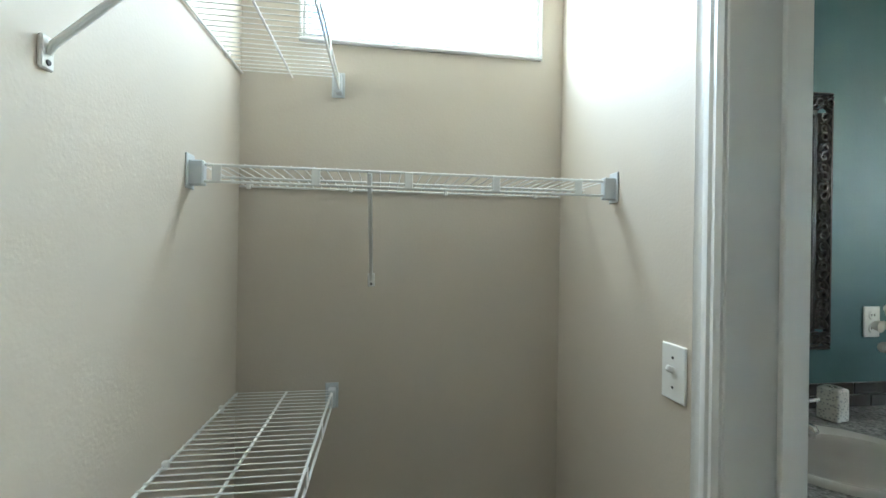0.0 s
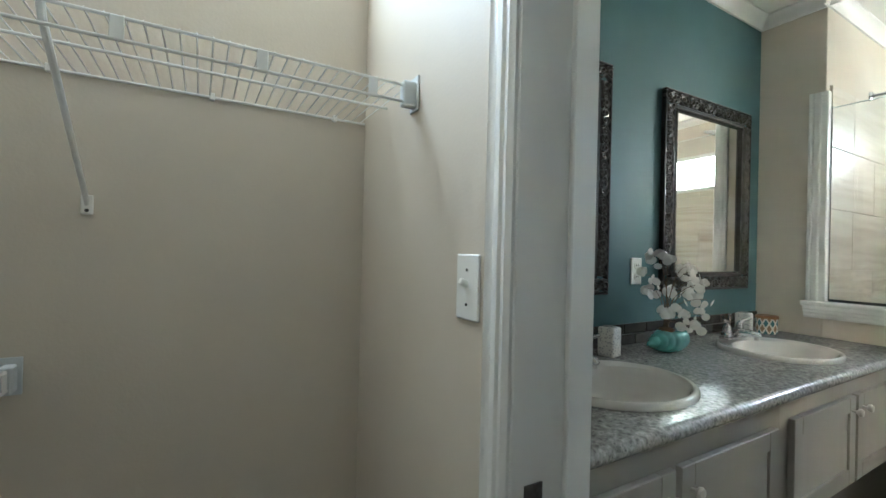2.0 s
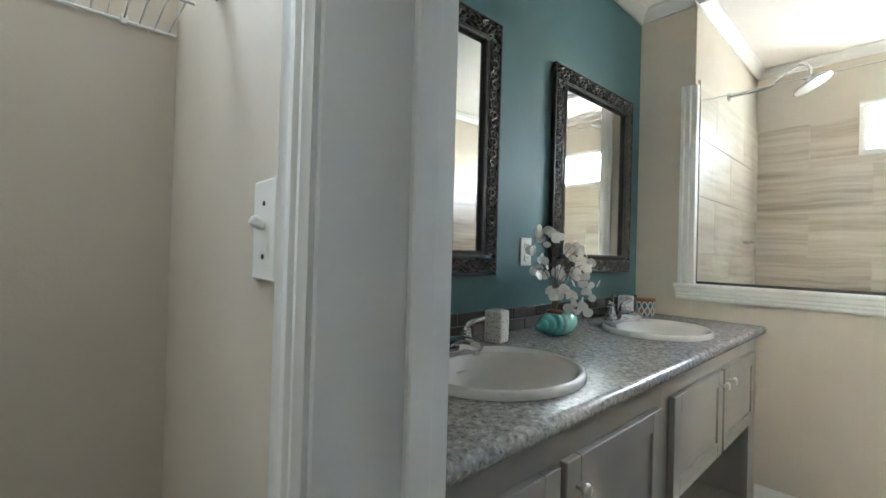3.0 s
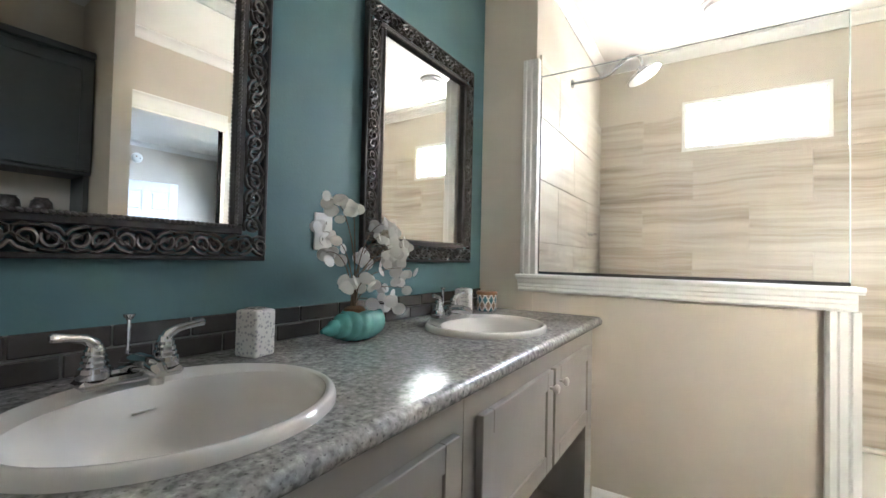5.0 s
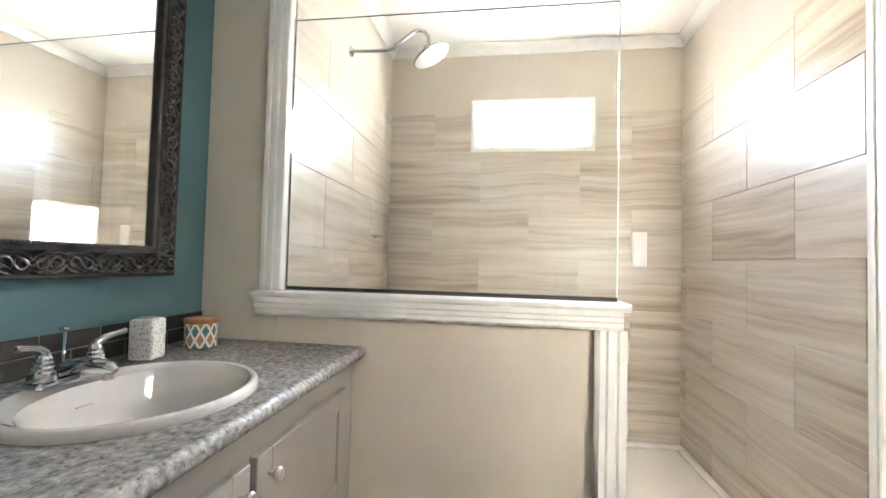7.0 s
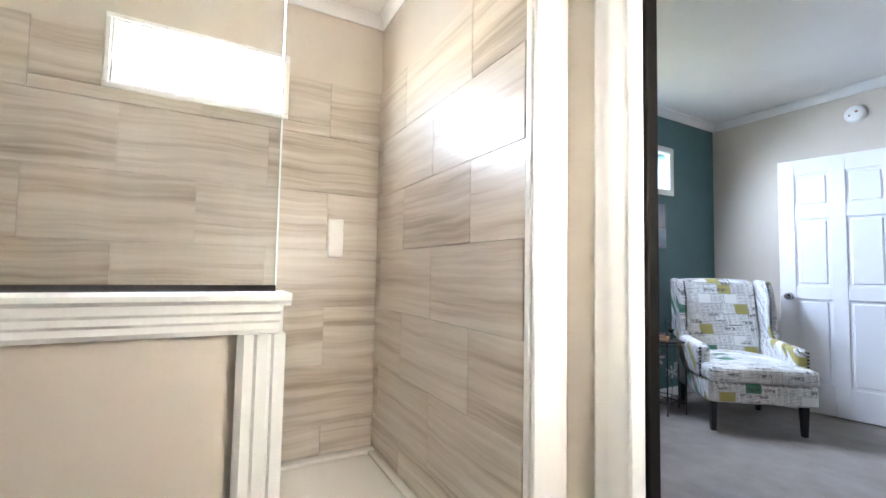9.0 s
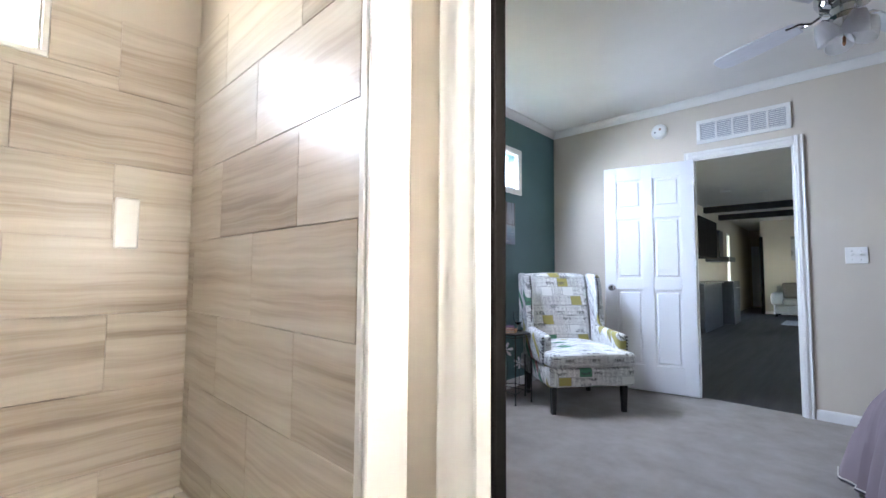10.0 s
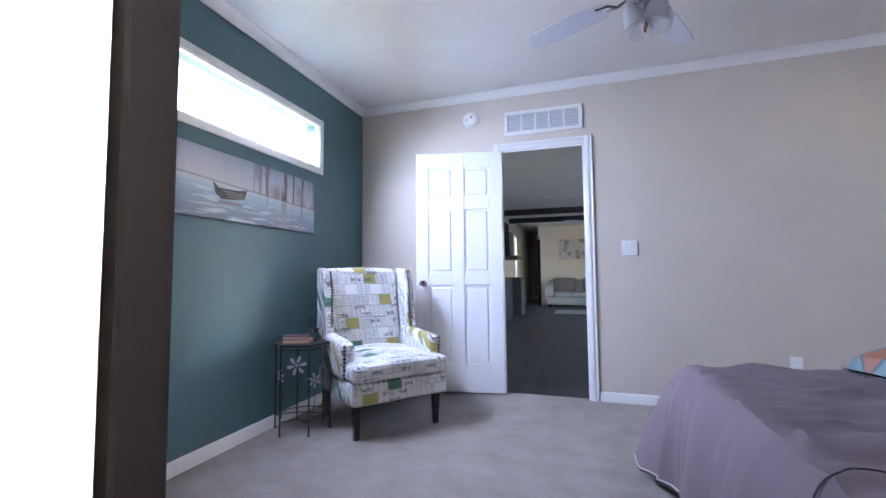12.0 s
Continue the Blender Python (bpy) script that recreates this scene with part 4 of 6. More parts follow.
def faucet(x, y):
    ob = thing("faucet", (x, y, CT + 0.020), "chrome two-handle faucet on the sink rim", "faucet", "vanity faucets")
    bm = boxes((-0.078, 0.078, -0.024, 0.024, 0, 0.016), bevel=0.006)
    box(bm, -0.05, 0.05, -0.017, 0.017, 0.0165, 0.026, bevel=0.005)
    part("base", bm, M["chrome"], ob)
    spout = [(0, 0.012, 0.020), (0, -0.004, 0.030), (0, -0.035, 0.037), (0, -0.070, 0.038), (0, -0.098, 0.034), (0, -0.108, 0.028)]
    bm = tube(bmesh.new(), spout, [0.019, 0.020, 0.0165, 0.0145, 0.013, 0.008], 16)
    for v in bm.verts:
        v.co.z = max(v.co.z, 0.018)
    part("spout", bm, M["chrome"], ob)
    part("aerator", lathe(bmesh.new(), [(0.0, 0.011), (0.0105, 0.011), (0.0105, 0.023), (0.0, 0.023)], (0, -0.094, 0), 16), M["nickel"], ob)
    for s in (-1, 1):
        h = part("handle", lathe(bmesh.new(), [(0.0235, 0.0165), (0.0245, 0.021), (0.022, 0.034), (0.0185, 0.037), (0.0195, 0.043), (0.0165, 0.046), (0.0172, 0.052), (0.0145, 0.055), (0.015, 0.061), (0.0125, 0.064), (0.011, 0.071), (0.0, 0.074)], (s * 0.053, 0, 0), 20), M["chrome"], ob)
        lev = [(s * 0.053, 0, 0.060), (s * 0.056, -0.003, 0.074), (s * 0.070, -0.008, 0.083), (s * 0.088, -0.012, 0.087), (s * 0.112, -0.016, 0.091), (s * 0.115, -0.0165, 0.0912)]
        part("lever", tube(bmesh.new(), lev, [0.0115, 0.0095, 0.0075, 0.0065, 0.0075, 0.004], 12), M["chrome"], h)
    rod = tube(bmesh.new(), [(0, 0.017, 0.016), (0, 0.017, 0.105)], 0.0035, 8)
    lathe(rod, [(0.004, 0.104), (0.0085, 0.110), (0.0095, 0.114), (0.0, 0.115)], (0, 0.017, 0), 12)
    part("pull_rod", rod, M["chrome"], ob)
    return ob


for sx, sy in SINKS:
    sink(sx, sy)
    faucet(sx - 0.01, sy + 0.165)

# backsplash of two rows of glazed tile
splash = thing("backsplash", (0, 0, 0), "two rows of glossy dark grey subway tile above the counter", "backsplash", kind="structure")
part("grout_bed", boxes((BATH_W + 0.003, STUB - 0.003, END - 0.007, END - 0.0005, CT + 0.001, CT + 0.0935)), M["grout"], splash, smooth=False)
bs_mesh = mesh_of("backsplash_tile", boxes((-0.0745, 0.0745, -0.006, 0, -0.0215, 0.0215), bevel=0.0025), M["bs_tile"])
half_mesh = mesh_of("backsplash_half_tile", boxes((-0.036, 0.036, -0.006, 0, -0.0215, 0.0215), bevel=0.0025), M["bs_tile"])
for row in range(2):
    z = CT + 0.026 + row * 0.0475
    x = BATH_W + 0.006 + 0.0745
    if row:
        piece("tile", half_mesh, splash, pose(x - 0.0385, END - 0.0071, z))
        x += 0.077
    while x < STUB - 0.08:
        piece("tile", bs_mesh, splash, pose(x, END - 0.0071 + random.uniform(-0.0004, 0.0004), z, 0, random.uniform(-0.15, 0.15), 0))
        x += 0.153
    if x - 0.0765 < STUB - 0.08:
        piece("tile", half_mesh, splash, pose(x - 0.0385, END - 0.0071, z))

# ---- framed mirrors ----
MW, MH, FW = 0.735, 0.93, 0.088


def scroll_mesh(flip, size=0.072):
    """A pair of spirals tied at the root, their arms running on to the neighbours, in the x-z plane."""
    bm = bmesh.new()
    for s in (-1, 1):
        pts = []
        for k in range(22):
            t = k / 21
            a, r = -0.5 + t * 7.6, 0.0035 + 0.0155 * t
            pts.append((s * (size * 0.265 + r * math.cos(a) * 0.92), 0, r * math.sin(a)))
        pts += [(s * size * 0.02, 0, -0.008), (s * size * 0.04, 0, -0.019), (s * size * 0.2, 0, -0.0245), (s * size * 0.5, 0, -0.021)]
        tube(bm, pts, [0.0042 - 0.0012 * abs(k / 25 - 0.6) for k in range(26)], 6)
        tube(bm, [(s * size * 0.5, 0, 0.023), (s * size * 0.36, 0, 0.0245), (s * size * 0.12, 0, 0.017), (0, 0, 0.006)], [0.002, 0.0045, 0.0035, 0.0042], 6)
    for v in bm.verts:
        v.co.y *= 2.3
        v.co.z *= flip
    return mesh_of("scroll", bm, M["scroll"])


SCROLLS = (scroll_mesh(1), scroll_mesh(-1))


def wall_mirror(x):
    ob = thing("wall_mirror", (x, END - 0.009, 1.06, 0, 0, -1.2), "mirror in a dark bronze openwork scroll frame", "mirror", "vanity mirrors")
    w, h = MW / 2, MH

    def bar(name, x0, x1, z0, z1, d0, d1, mat):
        part(name, boxes((x0, x1, -d1, -d0, z0, z1), bevel=0.003), mat, ob)

    bar("outer_rail", -w, w, 0, 0.011, 0.002, 0.026, M["bronze"])
    bar("outer_rail", -w, w, h - 0.011, h, 0.002, 0.026, M["bronze"])
    bar("outer_rail", -w, -w + 0.011, 0.011, h - 0.011, 0.002, 0.026, M["bronze"])
    bar("outer_rail", w - 0.011, w, 0.011, h - 0.011, 0.002, 0.026, M["bronze"])
    i = FW - 0.024
    bar("inner_rail", -w + i, w - i, i, FW, 0.002, 0.024, M["bronze"])
    bar("inner_rail", -w + i, w - i, h - FW, h - i, 0.002, 0.024, M["bronze"])
    bar("inner_rail", -w + i, -w + FW, FW, h - FW, 0.002, 0.024, M["bronze"])
    bar("inner_rail", w - FW, w - i, FW, h - FW, 0.002, 0.024, M["bronze"])
    part("glass", boxes((-w + FW - 0.004, w - FW + 0.004, -0.012, -0.006, FW - 0.004, h - FW + 0.004)), M["mirror"], ob, "clear mirror glass", smooth=False)
    c = (i + 0.011) / 2
    for a, b, turn in (((-w, c), (w, c), 0), ((-w, h - c), (w, h - c), 0), ((-w + c, 2 * c), (-w + c, h - 2 * c), 90), ((w - c, 2 * c), (w - c, h - 2 * c), 90)):
        A, B = Vector((a[0], -0.018, a[1])), Vector((b[0], -0.018, b[1]))
        n = round((B - A).length / 0.072)
        for k in range(n):
            piece("scroll", SCROLLS[k % 2], ob, Matrix.Translation(A.lerp(B, (k + 0.5) / n)) @ pose(0, 0, 0, 0, turn, 0))
    bm = bmesh.new()
    r = FW - 0.004
    for a, b in (((-w + r, r), (w - r, r)), ((-w + r, h - r), (w - r, h - r)), ((-w + r, r), (-w + r, h - r)), ((w - r, r), (w - r, h - r))):
        A, B = Vector((a[0], -0.026, a[1])), Vector((b[0], -0.026, b[1]))
        n = round((B - A).length / 0.0105)
        for k in range(n):
            p = A.lerp(B, (k + 0.5) / n)
            d = (B - A).normalized()
            s = Vector((d.z, 0, -d.x))
            tube(bm, [p - d * 0.005 - s * 0.003, p - d * 0.002 - s * 0.001, p + d * 0.002 + s * 0.001, p + d * 0.005 + s * 0.003], [0.002, 0.0045, 0.0045, 0.002], 6)
    part("rope_bead", bm, M["bead"], ob, "worn silvery rope bead")
    return ob


first = wall_mirror(1.3975)
copy_thing(first, pose(2.5125, END - 0.009, 1.06, 0, 0, -1.2))

# ---- plates ----


def outlet(m, label, slots=True, w=0.072, h=0.116):
    ob = thing("wall_outlet", m, label, "outlet")
    part("cover", boxes((-w / 2, w / 2, -0.006, 0, -h / 2, h / 2), bevel=0.0025), M["plastic"], ob)
    for z in (-0.025, 0.025):
        s = part("receptacle", turned(lathe(bmesh.new(), [(0.0, 0.0), (0.017, 0.0), (0.0165, 0.0025), (0.0, 0.003)], seg=20), pose(0, -0.006, z, 90)), M["plastic"], ob)
        for q in ((-0.008, -0.005), (0.005, 0.008)):
            part("slot", boxes((q[0], q[1], -0.0095, -0.0088, z - 0.003, z + 0.006)), M["slot"], s)
    return ob


def light_switch(m, label, toggles=1):
    ob = thing("light_switch", m, label, "light switch")
    w = 0.070 + 0.046 * (toggles - 1)
    part("cover", boxes((-w / 2, w / 2, -0.006, 0, -0.0575, 0.0575), bevel=0.0025), M["plastic"], ob)
    for k in range(toggles):
        x = (k - (toggles - 1) / 2) * 0.046
        part("toggle", turned(boxes((-0.005, 0.005, -0.017, 0.0, -0.006, 0.006), bevel=0.002), pose(x, -0.005, 0.004, -25)), M["plastic"], ob)
        for z in (-0.03, 0.03):
            part("screw", turned(lathe(bmesh.new(), [(0.0, 0.0), (0.003, 0.0), (0.0028, 0.0012), (0.0, 0.0013)], seg=10), pose(x, -0.006, z, 90)), M["slot"], ob)
    return ob


outlet((1.99, END, 1.152), "white duplex outlet on the teal wall")
light_switch((CLO_E, 0.976, 1.158, 0, 0, -90), "white toggle light switch beside the closet doorway")
light_switch((2.122, BED_S, 1.18, 0, 0, 180), "white double light switch on the bedroom wall", 2)
outlet((1.10, BED_S, 0.345, 0, 0, 180), "white outlet low on the bedroom wall")

# ---- things on the counter ----


def tumbler(x, y, label):
    ob = thing("toothbrush_holder", (x, y, CT, 0, 0, 12), label, "toothbrush holder", "mosaic bath set")
    bm = box(bmesh.new(), -0.033, 0.033, -0.033, 0.033, 0, 0.112, bevel=0.008, seg=3)
    part("body", bm, M["mosaic"], ob)
    part("rim", lathe(bmesh.new(), [(0.020, 0.1125), (0.025, 0.1125), (0.025, 0.1150), (0.020, 0.1150)], seg=24, close=False), M["porcelain"], ob)
    for a in range(4):
        part("hole", lathe(bmesh.new(), [(0.0, 0.1124), (0.006, 0.1124), (0.006, 0.1135), (0.0, 0.1135)], (0.011 * math.cos(a * 1.571), 0.011 * math.sin(a * 1.571), 0), 12), M["slot"], ob)
    return ob


tumbler(1.705, 1.447, "white mosaic toothbrush holder beside the first sink")
tumbler(2.735, 1.455, "white mosaic toothbrush holder beside the second sink")

jar = thing("lidded_jar", (2.915, 1.43, CT), "ceramic jar with a teal pattern and wooden lid", "jar")
part("body", lathe(bmesh.new(), [(0.0, 0), (0.043, 0), (0.047, 0.004), (0.047, 0.074), (0.044, 0.077), (0.0, 0.077)], seg=32), M["ogee"], jar)
part("lid", lathe(bmesh.new(), [(0.0, 0.0775), (0.050, 0.0775), (0.051, 0.082), (0.050, 0.090), (0.046, 0.093), (0.0, 0.093)], seg=32), M["wood_lid"], jar, "turned wooden lid")

# seashell planter lying on its side, with shell-petal branches
flowers = thing("flower_arrangement", (1.982, 1.395, CT), "turquoise seashell planter with white capiz-petal branches", "flower arrangement")
bm = bmesh.new()
N, S = 64, 28
rings = []
for k in range(N + 1):
    t = k / N
    r = 0.052 * (math.sin(math.pi * (0.02 + 0.70 * t) ** 1.25) ** 0.85) * 1.04 + 0.003
    x = -0.118 + 0.198 * t
    zc = 0.040 + 0.012 * t
    ring = []
    for s in range(S):
        a = 2 * math.pi * s / S + t * 1.2
        q = r * (1 + 0.27 * max(0.0, 1 - t * 1.35) * (abs(math.sin(math.pi * (t * 6.5 + a / (2 * math.pi)))) - 0.6))
        z = zc + q * 0.95 * math.sin(a)
        ring.append(bm.verts.new((x, q * 1.05 * math.cos(a), min(max(z, 0.0), 0.088))))
    rings.append(ring)
for a, b in zip(rings, rings[1:]):
    for s in range(S):
        bm.faces.new((a[s], a[(s + 1) % S], b[(s + 1) % S], b[s]))
bm.faces.new(rings[0][::-1])
bm.faces.new(rings[-1])
part("planter", bm, M["turquoise"], flowers, "glossy turquoise seashell")
bm = lathe(bmesh.new(), [(0.0, 0.083), (0.034, 0.083), (0.030, 0.094), (0.015, 0.100), (0.0, 0.101)], (0.005, 0, 0), 14)
part("foam", bm, M["soil"], flowers)
disc = mesh_of("petal", lathe(bmesh.new(), [(0.0, 0.0008), (0.011, 0.0005), (0.0195, -0.0002), (0.0185, -0.0012), (0.0, -0.0002)], seg=16, sx=1.0, sy=0.88), M["shell"])
rnd = random.Random(7)
tips = [(-0.10, 0.0, 0.40), (-0.05, -0.03, 0.385), (-0.105, 0.02, 0.31), (-0.08, 0.03, 0.255), (-0.065, -0.03, 0.17), (0.11, -0.02, 0.345), (0.175, -0.01, 0.325), (0.235, -0.03, 0.265), (0.25, 0.01, 0.29), (0.20, -0.05, 0.21), (0.16, -0.06, 0.15), (0.10, -0.06, 0.105), (0.06, 0.01, 0.24), (0.15, -0.07, 0.275), (0.04, -0.03, 0.17), (0.20, 0.02, 0.245)]
for tx, ty, tz in tips:
    p0, p3 = Vector((0.005 + rnd.uniform(-0.012, 0.012), rnd.uniform(-0.012, 0.012), 0.095)), Vector((tx, ty, tz))
    p1, p2 = p0 + Vector((0, 0, tz * 0.5)), p3 + Vector((-tx * 0.45, -ty * 0.3, tz * 0.04))
    cur = [p0 * (1 - t) ** 3 + 3 * p1 * t * (1 - t) ** 2 + 3 * p2 * t * t * (1 - t) + p3 * t ** 3 for t in (k / 10 for k in range(11))]
    part("branch", tube(bmesh.new(), cur, [0.0019 - 0.0011 * k / 10 for k in range(11)], 6), M["stem"], flowers)
    for k in (6, 7, 8, 8, 9, 9, 9, 10, 10):
        if rnd.random() < 0.88 or k == 10:
            o = cur[k] + Vector((rnd.uniform(-0.022, 0.022), rnd.uniform(-0.022, 0.022), rnd.uniform(-0.024, 0.016)))
            s = rnd.uniform(0.78, 1.12)
            if k > 7 or rnd.random() < 0.6:
                piece("petal", disc, flowers, Matrix.LocRotScale(o, Euler((rnd.uniform(1.05, 2.0), rnd.uniform(-0.4, 0.4), rnd.uniform(-0.9, 0.5))), (s, s, s)))

# ---- cabinet over the nook, seen in the mirror ----
# cabinet colour is darkened to carry the shade of the nook
nook = thing("wall_cabinet", (0, 0, 0), "wall cabinet in the nook, its colour darkened as shade", "wall cabinet")
part("body", boxes((1.30, 1.926, -0.73, -0.47, 1.50, 2.16), bevel=0.003), M["nook_shade"], nook)
part("cornice", boxes((1.29, 1.926, -0.73, -0.45, 2.161, 2.20), bevel=0.006), M["nook_shade"], nook)
dn = part("door", boxes((1.42, 1.86, -0.462, -0.452, 1.55, 2.10)), M["nook_shade"], nook)
for q in ((1.36, 1.42, 1.52, 2.13), (1.86, 1.915, 1.52, 2.13), (1.42, 1.86, 1.52, 1.57), (1.42, 1.86, 2.08, 2.13)):
    part("frame_rail", boxes((q[0], q[1], -0.468, -0.446, q[2], q[3]), bevel=0.002), M["nook_shade"], dn)
part("knob", turned(lathe(bmesh.new(), [(0.005, 0), (0.005, 0.012), (0.015, 0.02), (0.012, 0.030), (0.0, 0.032)], seg=16), pose(1.40, -0.446, 1.60, -90)), M["nickel"], dn, "brushed nickel knob")
part("shelf", boxes((1.30, 1.926, -0.73, -0.50, 1.25, 1.268), bevel=0.002), M["nook_shade"], nook)
part("side", boxes((1.90, 1.926, -0.73, -0.50, 1.27, 1.499)), M["nook_shade"], nook)
for x in (1.62, 1.75):
    bowl = solo("glass_jar", lathe(bmesh.new(), [(0.0, 1.2685), (0.035, 1.2685), (0.052, 1.30), (0.045, 1.34), (0.03, 1.355), (0.034, 1.36), (0.0, 1.36)], (x, -0.60, 0), 20), M["bead"], "dark round jar on the nook shelf", "jar", "nook jars")

# ---- closet shelving ----


def wire_shelf(name, m, length, depth, label, braces=(), hang=False):
    """Ventilated shelf: runs along local x, from the wall (y = 0) out to y = -depth; the top wires lie at z = 0."""
    ob = thing(name, m, label, "wire shelf", "closet wire shelves")
    rod = 0.0034
    for nm, y, z in (("rear_rail", -0.006, -0.004), ("middle_rail", -depth * 0.52, -0.005), ("front_rail", -depth, -0.003), ("lip_rail", -depth - 0.002, -0.040)):
        part(nm, tube(bmesh.new(), [(0.004, y, z), (length - 0.004, y, z)], rod, 8), M["wire"], ob)
    me = mesh_of("cross_wire", tube(bmesh.new(), [(0, -0.003, 0), (0, -depth, 0.0005), (0, -depth - 0.003, -0.004)], 0.0016, 6), M["wire"])
    n = int(length / 0.0255)
    for k in range(n):
        piece("cross_wire", me, ob, pose(0.016 + k * (length - 0.032) / (n - 1), 0, random.uniform(-0.0006, 0.0006)))
    strap = mesh_of("lip_strap", boxes((-0.010, 0.010, -0.0015, 0.0015, -0.041, -0.002), bevel=0.001), M["wire"])
    k = 0.06
    while k < length:
        piece("lip_strap", strap, ob, pose(k, -depth - 0.004, 0))
        k += 0.215
    for x, s in ((0.0, 1), (length, -1)):
        b = boxes((min(x, x + s * 0.034), max(x, x + s * 0.034), -depth - 0.010, -depth + 0.012, -0.050, 0.006), bevel=0.003)
        box(b, min(x, x + s * 0.004), max(x, x + s * 0.004), -depth - 0.018, -depth + 0.022, -0.058, 0.020, bevel=0.0015)
        part("end_bracket", b, M["grey_plastic"], ob, "grey plastic end bracket")
    c = 0.03
    while c < length:
        part("wall_clip", boxes((c - 0.006, c + 0.006, -0.013, 0.0, -0.012, 0.006), bevel=0.002), M["plastic"], ob)
        c += 0.30
    for bx in braces:
        br = part("brace", tube(bmesh.new(), [(bx, -depth, -0.006), (bx, -depth + 0.012, -0.028), (bx, -0.012, -0.272), (bx, -0.006, -0.285)], [0.006, 0.006, 0.0052, 0.004], 10), M["wire"], ob)
        part("brace_foot", boxes((bx - 0.011, bx + 0.011, -0.006, 0.0, -0.305, -0.262), bevel=0.002), M["plastic"], br)
        part("screw", turned(lathe(bmesh.new(), [(0.0, 0.0), (0.004, 0.0), (0.0035, 0.0015), (0.0, 0.002)], seg=10), pose(bx, -0.006, -0.296, 90)), M["slot"], br)
    return ob


wire_shelf("wire_shelf", (CLO_W, END, 1.585), CLO_E - CLO_W, 0.335, "white wire shelf across the closet end wall", (0.398,))
wire_shelf("wire_shelf", (CLO_W, DOORW + 0.02, 0.962, 0, 0, 90), END - DOORW - 0.02, 0.285, "low white wire shelf along the closet side wall")
wire_shelf("wire_shelf", (CLO_W, DOORW + 0.02, 1.925, 0, 0, 90), END - DOORW - 0.02, 0.290, "high white wire shelf along the closet side wall", (0.55, 1.515))

# ---- sliding door, seen by its edge ----
slide = thing("sliding_door", (0, 0, 0), "dark-stained wooden sliding door pushed open along the wall", "door")
part("slab", boxes((JX1 - 0.010, JX1 + 0.92, BED_N - 0.052, BED_N - 0.006, 0.012, 2.14), bevel=0.003), M["dark_wood"], slide)
part("floor_guide", boxes((JX1 + 0.02, JX1 + 0.08, BED_N - 0.062, BED_N - 0.002, 0.0, 0.011), bevel=0.002), M["black_iron"], slide)
part("track", boxes((JX0 - 0.2, JX1 + 0.95, BED_N - 0.032, BED_N - 0.025, 2.19, 2.23), bevel=0.002), M["black_iron"], slide)
for x in (JX1 + 0.12, JX1 + 0.78):
    part("hanger", boxes((x, x + 0.04, BED_N - 0.062, BED_N - 0.053, 1.95, 2.26), bevel=0.003), M["black_iron"], slide)
    part("spacer", boxes((x + 0.1, x + 0.13, BED_N - 0.0245, BED_N, 2.20, 2.22)), M["black_iron"], slide)

# ---- bedroom door ----
bdoor = thing("door_1", (BX1 - 0.004, BED_S + 0.012, 0, 0, 0, 12), "white six-panel bedroom door standing open", "door", kind="structure")
DW, DT = 0.735, 0.035
stile, zr = 0.105, (0.012, 0.235, 0.90, 1.00, 1.545, 1.64, 1.905, 2.032)
for x0, x1 in ((0.0, stile), (DW / 2 - 0.045, DW / 2 + 0.045), (DW - stile, DW)):
    part("stile", boxes((x0, x1, -DT / 2, DT / 2, 0.012, 2.032), bevel=0.0015), M["door_white"], bdoor)
for z0, z1 in ((zr[0], zr[1]), (zr[2], zr[3]), (zr[4], zr[5]), (zr[6], zr[7])):
    for x0, x1 in ((stile, DW / 2 - 0.045), (DW / 2 + 0.045, DW - stile)):
        part("rail", boxes((x0, x1, -DT / 2 + 0.0005, DT / 2 - 0.0005, z0, z1), bevel=0.0015), M["door_white"], bdoor)
for z0, z1 in ((zr[1], zr[2]), (zr[3], zr[4]), (zr[5], zr[6])):
    for x0, x1 in ((stile, DW / 2 - 0.045), (DW / 2 + 0.045, DW - stile)):
        bm = boxes((x0, x1, -0.006, 0.006, z0, z1))
        box(bm, x0 + 0.022, x1 - 0.022, -0.0145, 0.0145, z0 + 0.022, z1 - 0.022, bevel=0.008)
        part("panel", bm, M["door_white"], bdoor)
for s in (1, -1):
    bm = lathe(bmesh.new(), [(0.0, 0), (0.030, 0), (0.030, 0.006), (0.012, 0.012), (0.011, 0.030), (0.024, 0.040), (0.028, 0.052), (0.022, 0.064), (0.0, 0.068)], seg=24)
    part("door_knob", turned(bm, pose(DW - 0.06, s * DT / 2, 0.915, -90 * s)), M["chrome"], bdoor, "polished chrome door knob")
for z in (0.2, 1.02, 1.82):
    part("hinge", tube(bmesh.new(), [(-0.004, 0.02, z), (-0.004, 0.02, z + 0.09)], 0.005, 8), M["nickel"], bdoor)

# ---- vent, smoke alarm ----
gr = thing("wall_vent", ((2.44 + 3.075) / 2, BED_S, 2.265, 0, 0, 180), "white return-air grille above the bedroom door", "wall vent")
GW, GH = 0.635, 0.205
part("backing", boxes((-GW / 2 + 0.02, GW / 2 - 0.02, -0.004, 0, -GH / 2 + 0.02, GH / 2 - 0.02)), M["vent_grey"], gr)
for q in ((-GW / 2, GW / 2, -GH / 2, -GH / 2 + 0.032), (-GW / 2, GW / 2, GH / 2 - 0.032, GH / 2), (-GW / 2, -GW / 2 + 0.03, -GH / 2 + 0.032, GH / 2 - 0.032), (GW / 2 - 0.03, GW / 2, -GH / 2 + 0.032, GH / 2 - 0.032)):
    part("frame", boxes((q[0], q[1], -0.014, 0, q[2], q[3]), bevel=0.003), M["white"], gr)
